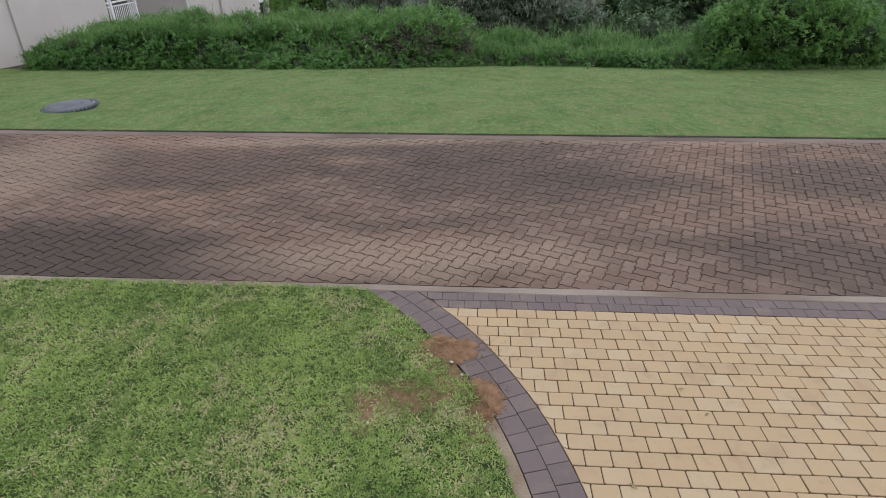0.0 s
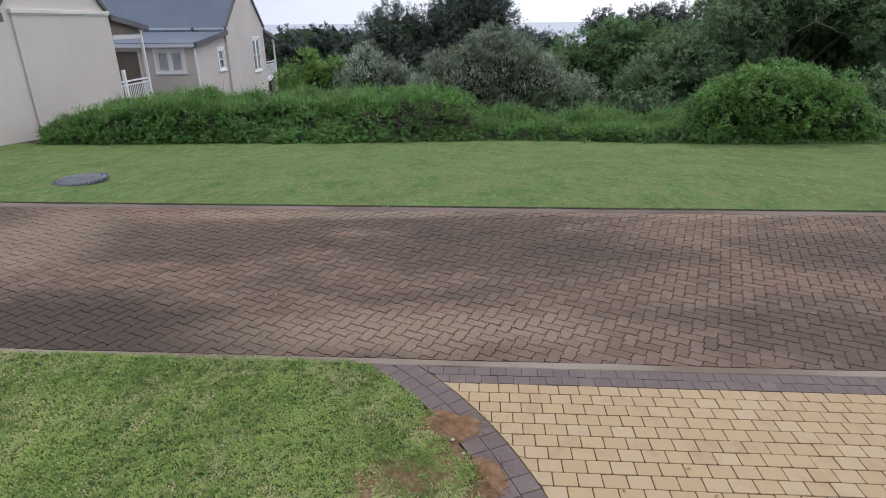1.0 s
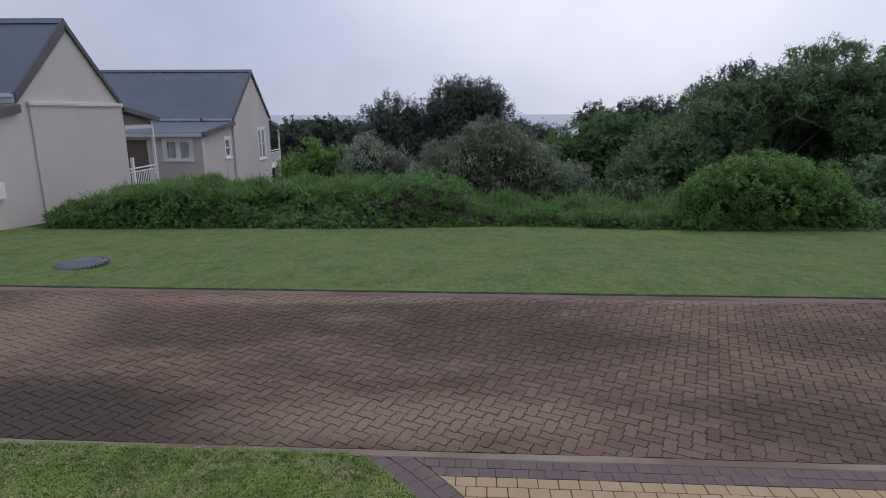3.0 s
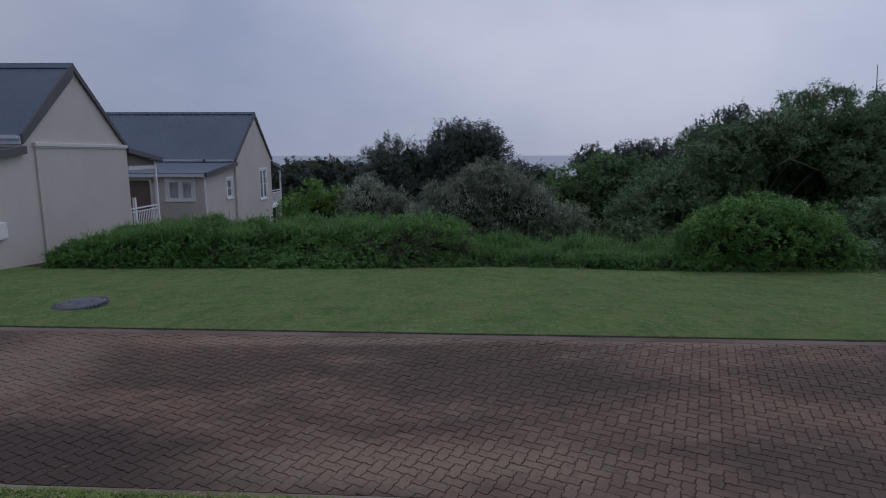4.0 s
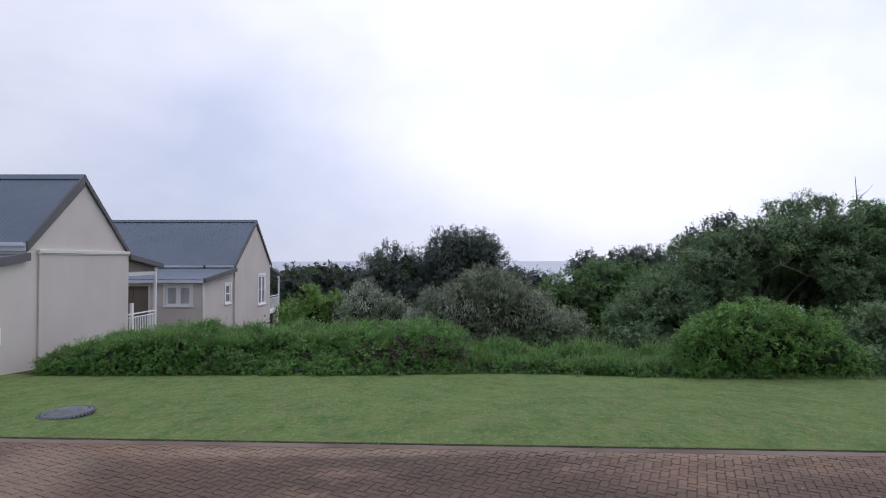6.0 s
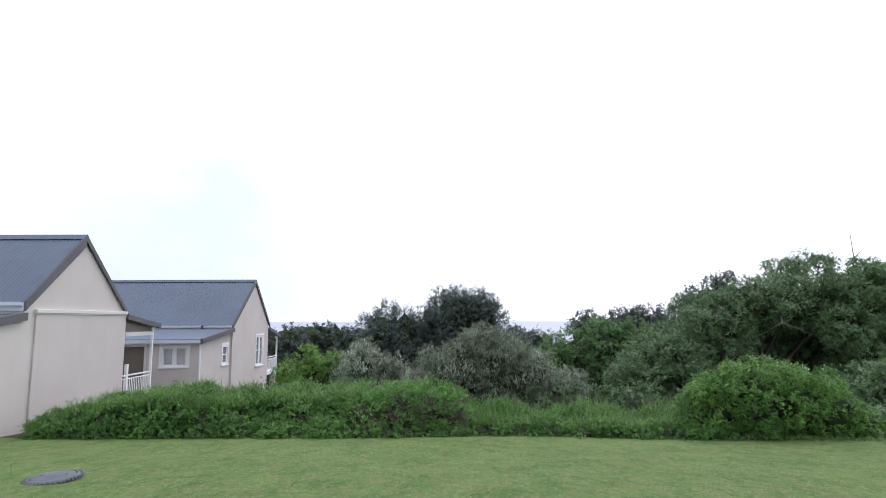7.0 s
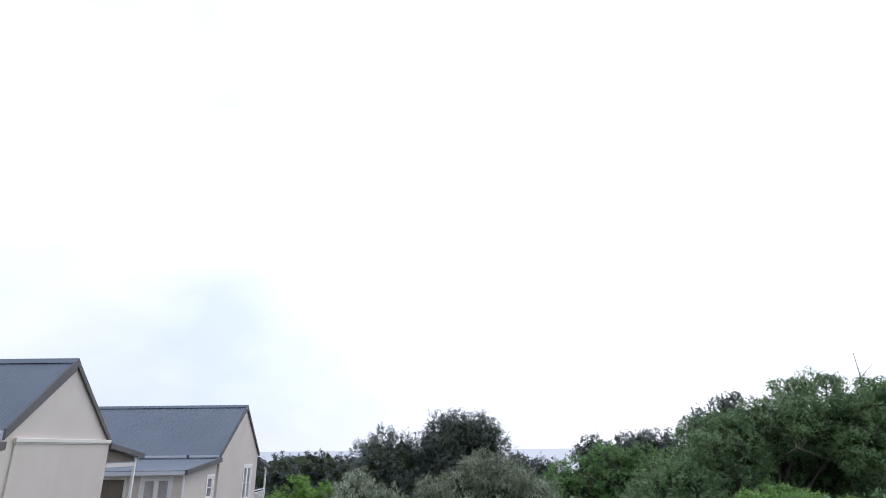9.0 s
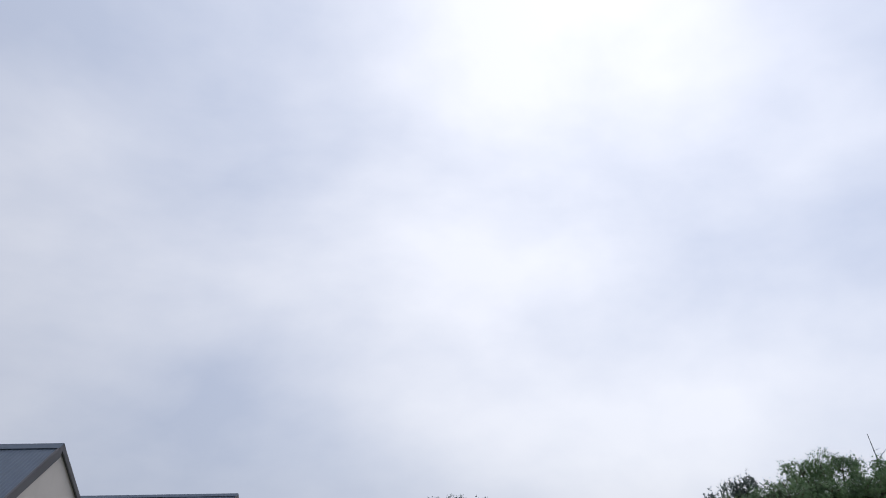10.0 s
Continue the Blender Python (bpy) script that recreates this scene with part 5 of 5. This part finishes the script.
woody("edge_shrub", "low dark green shrub joining the thicket", "shrub", (12.8, 16.6, z), [(11.9, 17.4, -0.2, 0.9, 0.9, 0.9), (13.0, 17.3, 0.0, 1.1, 1.0, 1.0), (14.3, 16.9, 0.0, 1.2, 1.0, 1.0), (11.4, 15.6, -0.45, 0.6, 0.6, 0.45), (12.6, 15.2, -0.45, 0.8, 0.6, 0.45)], L_TREE, 52, (0.10, 0.06), 0.26, 22, 0.08, sprig=0.3)

# -- second row --
woody("bright_shrub", "fresh bright green shrub beside the far house", "shrub", (-5.4, 24.3, ground_z(-5.4, 24.3)), [(-5.95, 24, -0.6, 0.8, 0.9, 1.15), (-5.25, 24, 0.0, 0.75, 0.8, 1.15), (-4.5, 24.1, -0.25, 0.8, 0.8, 1.1), (-6.3, 24.3, -1.0, 0.7, 0.8, 0.9), (-3.9, 24.3, -0.6, 0.6, 0.7, 0.9)], L_BRIGHT, 61, (0.14, 0.07), 0.32, 24, 0.07, sprig=0.3)
wide_lobes = [(-0.85, 20.0, -0.2, 0.75, 0.9, 0.95), (0.0, 20.0, 0.15, 0.9, 1.0, 1.2), (0.95, 20.0, 0.5, 0.9, 1.0, 1.25), (1.9, 20.0, 0.6, 0.9, 1.0, 1.25), (2.7, 20.0, 0.3, 0.8, 1.0, 1.1), (3.4, 20.1, 0.15, 0.7, 0.9, 1.0), (4.0, 20.1, -0.1, 0.6, 0.9, 0.95), (4.6, 20.3, -0.4, 0.7, 0.8, 0.9), (1.6, 20.1, -0.4, 2.4, 1.0, 1.2), (1.35, 20.4, 1.3, 0.75, 0.8, 0.75), (2.35, 20.3, 1.0, 0.8, 0.8, 0.75), (3.2, 20.3, 0.75, 0.6, 0.8, 0.6)]
wide_silver = woody("silver_shrub", "wide silvery grey-green shrub with pale leaf tips", "shrub", (2.2, 20.4, ground_z(2.2, 20.4)), wide_lobes, L_SILVER, 62, (0.15, 0.046), 0.30, 24, 0.09, sprig=0.6, lift=0.4, fine=0.62, rise=1.3, ragged=0.42)
shoots(wide_silver, wide_lobes, 2600, 66)
small_lobes = [(-2.9, 21.6, 0.4, 0.9, 0.9, 1.25), (-2.0, 21.6, -0.1, 1.0, 0.9, 1.2), (-1.2, 21.7, -0.4, 0.9, 0.8, 1.1), (-3.2, 21.8, -0.5, 0.8, 0.8, 1.0)]
small_silver = woody("silver_shrub", "small silvery shrub in front of a dark tree", "shrub", (-2.2, 21.8, ground_z(-2.2, 21.8)), small_lobes, L_SILVER, 63, (0.15, 0.050), 0.30, 22, 0.07, sprig=0.5, lift=0.4, fine=0.70, rise=1.1, ragged=0.5)
shoots(small_silver, small_lobes, 1000, 67)
woody("dark_tree", "dark dense coastal tree with two rounded tops", "tree", (-0.4, 26.5, ground_z(-0.4, 26.5)), [(-2.6, 26, 1.75, 1.1, 1.1, 1.2), (-1.6, 26, 1.7, 1.0, 1.1, 1.35), (-3.0, 26, 0.6, 1.0, 1.0, 1.2), (-1.4, 26, 0.4, 1.5, 1.2, 1.4), (0.25, 26, 2.5, 1.0, 1.1, 1.15), (1.1, 26, 2.75, 1.1, 1.2, 1.1), (1.95, 26, 2.65, 0.85, 1.0, 1.05), (2.1, 26, 2.1, 0.7, 1.0, 0.9), (0.9, 26.3, 1.2, 1.5, 1.2, 1.3)], L_DARK, 64, (0.14, 0.066), 0.36, 24, 0.16, limbs=8, sprig=0.4, fine=0.62, rise=0.7, ragged=0.40, core=0.64, fill=1.25)
woody("vine_thicket", "dense thicket covered in green vines", "shrub", (6.6, 27.5, ground_z(6.6, 27.5)), [(4.6, 27, -0.2, 1.0, 1.0, 1.1), (5.5, 27, 0.2, 1.1, 1.0, 1.3), (6.5, 27, 0.6, 1.1, 1.1, 1.4), (7.6, 27, 0.95, 1.2, 1.1, 1.5), (8.6, 27.2, 1.0, 1.1, 1.0, 1.4), (3.6, 28, 0.0, 1.2, 1.0, 1.35), (6.4, 26.6, -0.5, 2.0, 1.0, 1.3)], L_VINE, 65, (0.115, 0.07), 0.32, 24, 0.12, sprig=0.3)

# -- the big tree mass on the slope's shoulder --
woody("milkwood_tree", "large spreading dark green tree, shaded hollow beneath it", "tree", (12.0, 23.2, ground_z(12.0, 23.2)), [(8.0, 21.8, 0.5, 1.5, 1.2, 1.25), (7.2, 21.4, 0.1, 1.1, 1.0, 0.75), (9.3, 22.2, 1.0, 1.5, 1.3, 1.4), (10.8, 22.4, 2.1, 1.5, 1.4, 1.35), (12.2, 22.3, 3.0, 1.5, 1.4, 1.15), (13.9, 22.3, 2.95, 1.7, 1.4, 1.15), (15.6, 22.2, 2.8, 1.8, 1.4, 1.7), (17.4, 22.2, 2.4, 1.8, 1.4, 1.8), (10.6, 22.0, 1.2, 1.3, 1.1, 1.1), (14.2, 21.2, -0.3, 1.3, 0.8, 0.75), (16.4, 21.4, 0.6, 1.6, 1.1, 1.4), (9.0, 21.2, 0.35, 1.1, 0.9, 0.8), (12.8, 23.8, 0.6, 3.6, 0.8, 2.2), (11.6, 23.9, 1.6, 1.9, 0.8, 1.9), (13.4, 23.9, 1.7, 1.9, 0.8, 1.9), (15.2, 23.9, 1.6, 1.9, 0.8, 2.0), (16.4, 23.9, 0.9, 1.6, 0.8, 1.7)], L_TREE, 71, (0.15, 0.075), 0.38, 28, 0.2, limbs=10, group="thicket trees", sprig=0.3, fine=0.60, core=0.62)
woody("feathery_tree", "thin feathery tree top against the sky", "tree", (15.0, 24.0, ground_z(15.0, 24.0)), [(14.1, 23.6, 4.35, 0.75, 0.7, 0.5), (14.9, 23.6, 4.6, 0.8, 0.7, 0.55), (15.7, 23.6, 4.5, 0.7, 0.7, 0.5)], L_TREE, 72, (0.15, 0.055), 0.28, 18, 0.10, core=0, sprig=0.4, spread=0.7, ragged=0.3)
woody("thicket_tree", "dull olive tree behind the thicket", "tree", (11.2, 26.0, ground_z(11.2, 26.0)), [(11.15, 25.4, 2.7, 0.75, 0.9, 1.0), (11.8, 25.4, 3.15, 0.8, 0.9, 0.9), (12.6, 25.4, 3.45, 0.9, 0.9, 0.85)], L_DARK, 73, (0.16, 0.08), 0.40, 24, 0.12, group="thicket trees", sprig=0.3)
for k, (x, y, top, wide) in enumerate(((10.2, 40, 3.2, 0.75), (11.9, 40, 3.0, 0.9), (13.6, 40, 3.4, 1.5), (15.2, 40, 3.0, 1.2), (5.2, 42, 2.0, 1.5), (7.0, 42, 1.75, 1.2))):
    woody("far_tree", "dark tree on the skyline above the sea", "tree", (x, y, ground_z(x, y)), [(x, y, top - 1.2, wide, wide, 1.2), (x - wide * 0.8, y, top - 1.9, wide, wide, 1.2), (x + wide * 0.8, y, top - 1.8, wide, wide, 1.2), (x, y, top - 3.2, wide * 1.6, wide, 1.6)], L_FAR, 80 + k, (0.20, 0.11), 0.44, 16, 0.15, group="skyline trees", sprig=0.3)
rng = np.random.default_rng(90)
base = (-8, 58, ground_z(-8, 58))
woods = thing("far_woods", "dark band of distant coastal woods", "woods", kind="stuff", at=base)
lobes = []
for i in range(19):
    x, y = -21 + i * 1.3, 56 + rng.uniform(-2, 4)
    top = 1.75 + 0.45 * math.sin(i * 0.83 + 2.0) + rng.uniform(-0.2, 0.2) - (1.5 if x > 3 else 0)
    lobes.append((x - base[0], y - base[1], top - 1.8 - base[2], 1.9, 1.6, 1.8))
    lobes.append((x - base[0], y - 1 - base[1], top - 4.4 - base[2], 2.2, 1.8, 2.6))
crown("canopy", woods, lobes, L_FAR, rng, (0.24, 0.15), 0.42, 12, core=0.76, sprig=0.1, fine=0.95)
# fill of undergrowth on the slope, seen in the gaps
rng = np.random.default_rng(95)
base = (2, 30, ground_z(2, 30))
under = thing("undergrowth", "dark tangled undergrowth between the trees", "undergrowth", kind="stuff", at=base)
lobes = []
for i in range(46):
    x, y = -8.5 + (i % 23) * 1.25, 19.5 + (i // 23) * 11 + rng.uniform(-0.6, 1.2)
    if x < -5 and y < 24:
        continue
    h = 1.0 if y < 24 else 1.8
    lobes.append((x - base[0], y - base[1], ground_z(x, y) + 0.3 - base[2], 1.1, 1.0, h))
row = [q for q in lobes if q[1] + base[1] < 24]
crown("thicket", under, row, L_TREE, rng, (0.13, 0.065), 0.36, 16, sprig=0.3, fine=0.72)
crown("far_thicket", under, [q for q in lobes if q not in row], L_TREE, rng, (0.15, 0.08), 0.42, 14, sprig=0.2, fine=1.2)
woody("vine_tree", "tree top smothered in bright green vines", "tree", (17.4, 23.2, ground_z(17.4, 23.2)), [(16.9, 22.8, 3.5, 0.9, 0.9, 1.0), (17.9, 22.8, 3.7, 1.1, 0.9, 1.0), (19.2, 22.8, 3.7, 1.2, 0.9, 1.1)], L_VINE, 74, (0.13, 0.08), 0.34, 24, 0.14, group="thicket trees", sprig=0.1, ragged=0.12)
rng = np.random.default_rng(98)
host = next(o for o in scene.objects if o.name == "milkwood_tree")
hx, hy, hz = host.location
paths = [branch((12.45, 20.95, 2.22), (11.9, 21.1, 1.85), 0.018, 0.010, rng, 0.05), branch((12.45, 20.95, 2.22), (13.7, 20.95, 1.72), 0.024, 0.010, rng, 0.06), branch((12.6, 22.2, 2.6), (12.45, 20.95, 2.22), 0.03, 0.024, rng, 0.05), branch((12.5, 20.95, 2.24), (13.0, 21.0, 2.5), 0.012, 0.006, rng, 0.05)]
v, f = limb_mesh(paths, 7)
part("bare_limb", mesh_of("bare_limb", [(p[0] - hx, p[1] - hy, p[2] - hz) for p in v], f, TWIG, True), None, host, "crooked bare limb over the shaded hollow")
# bare branches above the thicket and a bare crooked limb in the hollow
rng = np.random.default_rng(99)
paths = [branch((17.0, 23.4, 3.4), (17.0, 23.4, 5.85), 0.032, 0.010, rng, 0.01), branch((17.0, 23.4, 4.85), (17.75, 23.4, 5.5), 0.016, 0.005, rng, 0.04), branch((17.0, 23.4, 5.2), (17.3, 23.4, 5.3), 0.010, 0.004, rng, 0.05), branch((18.2, 23.4, 4.3), (18.6, 23.4, 5.2), 0.010, 0.004, rng, 0.04)]
v, f = limb_mesh(paths, 6)
ob = thing("bare_tree", "leafless grey branches rising from the thicket", "tree", at=(17.0, 23.4, ground_z(17.0, 23.4)))
trunk = part("branches", mesh_of("branches", [(p[0] - 17.0, p[1] - 23.4, p[2] - ob.location.z) for p in v], f, BARK, True), None, ob)
v, f = limb_mesh([branch((0, 0, -0.2), (0, 0, 3.4 - ob.location.z), 0.09, 0.035, rng, 0.03)], 8)
part("trunk", mesh_of("trunk", v, f, BARK, True), None, ob)

# ---- small litter ----
PALE = plain("pale_stone", (0.50, 0.46, 0.40), (0.38, 0.34, 0.29), 20.0, 0.9)
DRY_LEAF = plain("dry_leaf", (0.36, 0.28, 0.15), (0.24, 0.17, 0.09), 20.0, 0.8)
rng = np.random.default_rng(7)


def pebble(x, y, z, r):
    bm = bmesh.new()
    bmesh.ops.create_icosphere(bm, subdivisions=2, radius=r)
    for v in bm.verts:
        v.co *= 1 + 0.25 * noise.noise(v.co / r * 0.9 + Vector((x, y, 0)) * 10)
        v.co.z *= 0.6
    ob = part("pebble", bm, PALE)
    ob.matrix_basis = pose(x, y, z, 0, 0, 40 * x)
    return tagged(ob, "small pale stone lying beside the curb", "stone", "stones by the curb")


pebble(0.015, 2.855, 0.012, 0.012)
pebble(0.075, 2.74, 0.010, 0.010)
pebble(-0.44, 2.36, 0.012, 0.009)

# dry leaves and straw on the lawn and the road
verts, faces = [], []
spots = [(rng.uniform(-4.2, 0.2), rng.uniform(1.5, 3.6), 0.022) for _ in range(30)] + [(rng.uniform(-5, 5), rng.uniform(4.0, 7.2), 0.004) for _ in range(60)] + [(rng.uniform(0.8, 4.0), rng.uniform(1.4, 3.2), 0.004) for _ in range(9)]
for x, y, z in spots:
    if z > 0.01 and (rim(x, y) > ARC_OUT - 0.1 or (ROAD_INV @ Vector((x, y, 0))).y > -0.03):
        continue
    a, l = rng.uniform(0, 6.28), rng.uniform(0.012, 0.032)
    w = l * rng.uniform(0.2, 0.45)
    c, s = math.cos(a), math.sin(a)
    o = len(verts)
    for u, v, h in ((-l, 0, 0.0), (0, w, 0.004), (l, 0, 0.001), (0, -w, 0.004), (0, 0, 0.0)):
        verts.append((x + u * c - v * s, y + u * s + v * c, z + h))
    faces += [(o, o + 4, o + 1), (o + 4, o + 2, o + 1), (o, o + 3, o + 4), (o + 4, o + 3, o + 2)]
tagged(new("leaf_litter", mesh_of("leaf_litter", verts, faces, DRY_LEAF)), "scattered small dry leaves and straw", "leaf litter", kind="stuff")
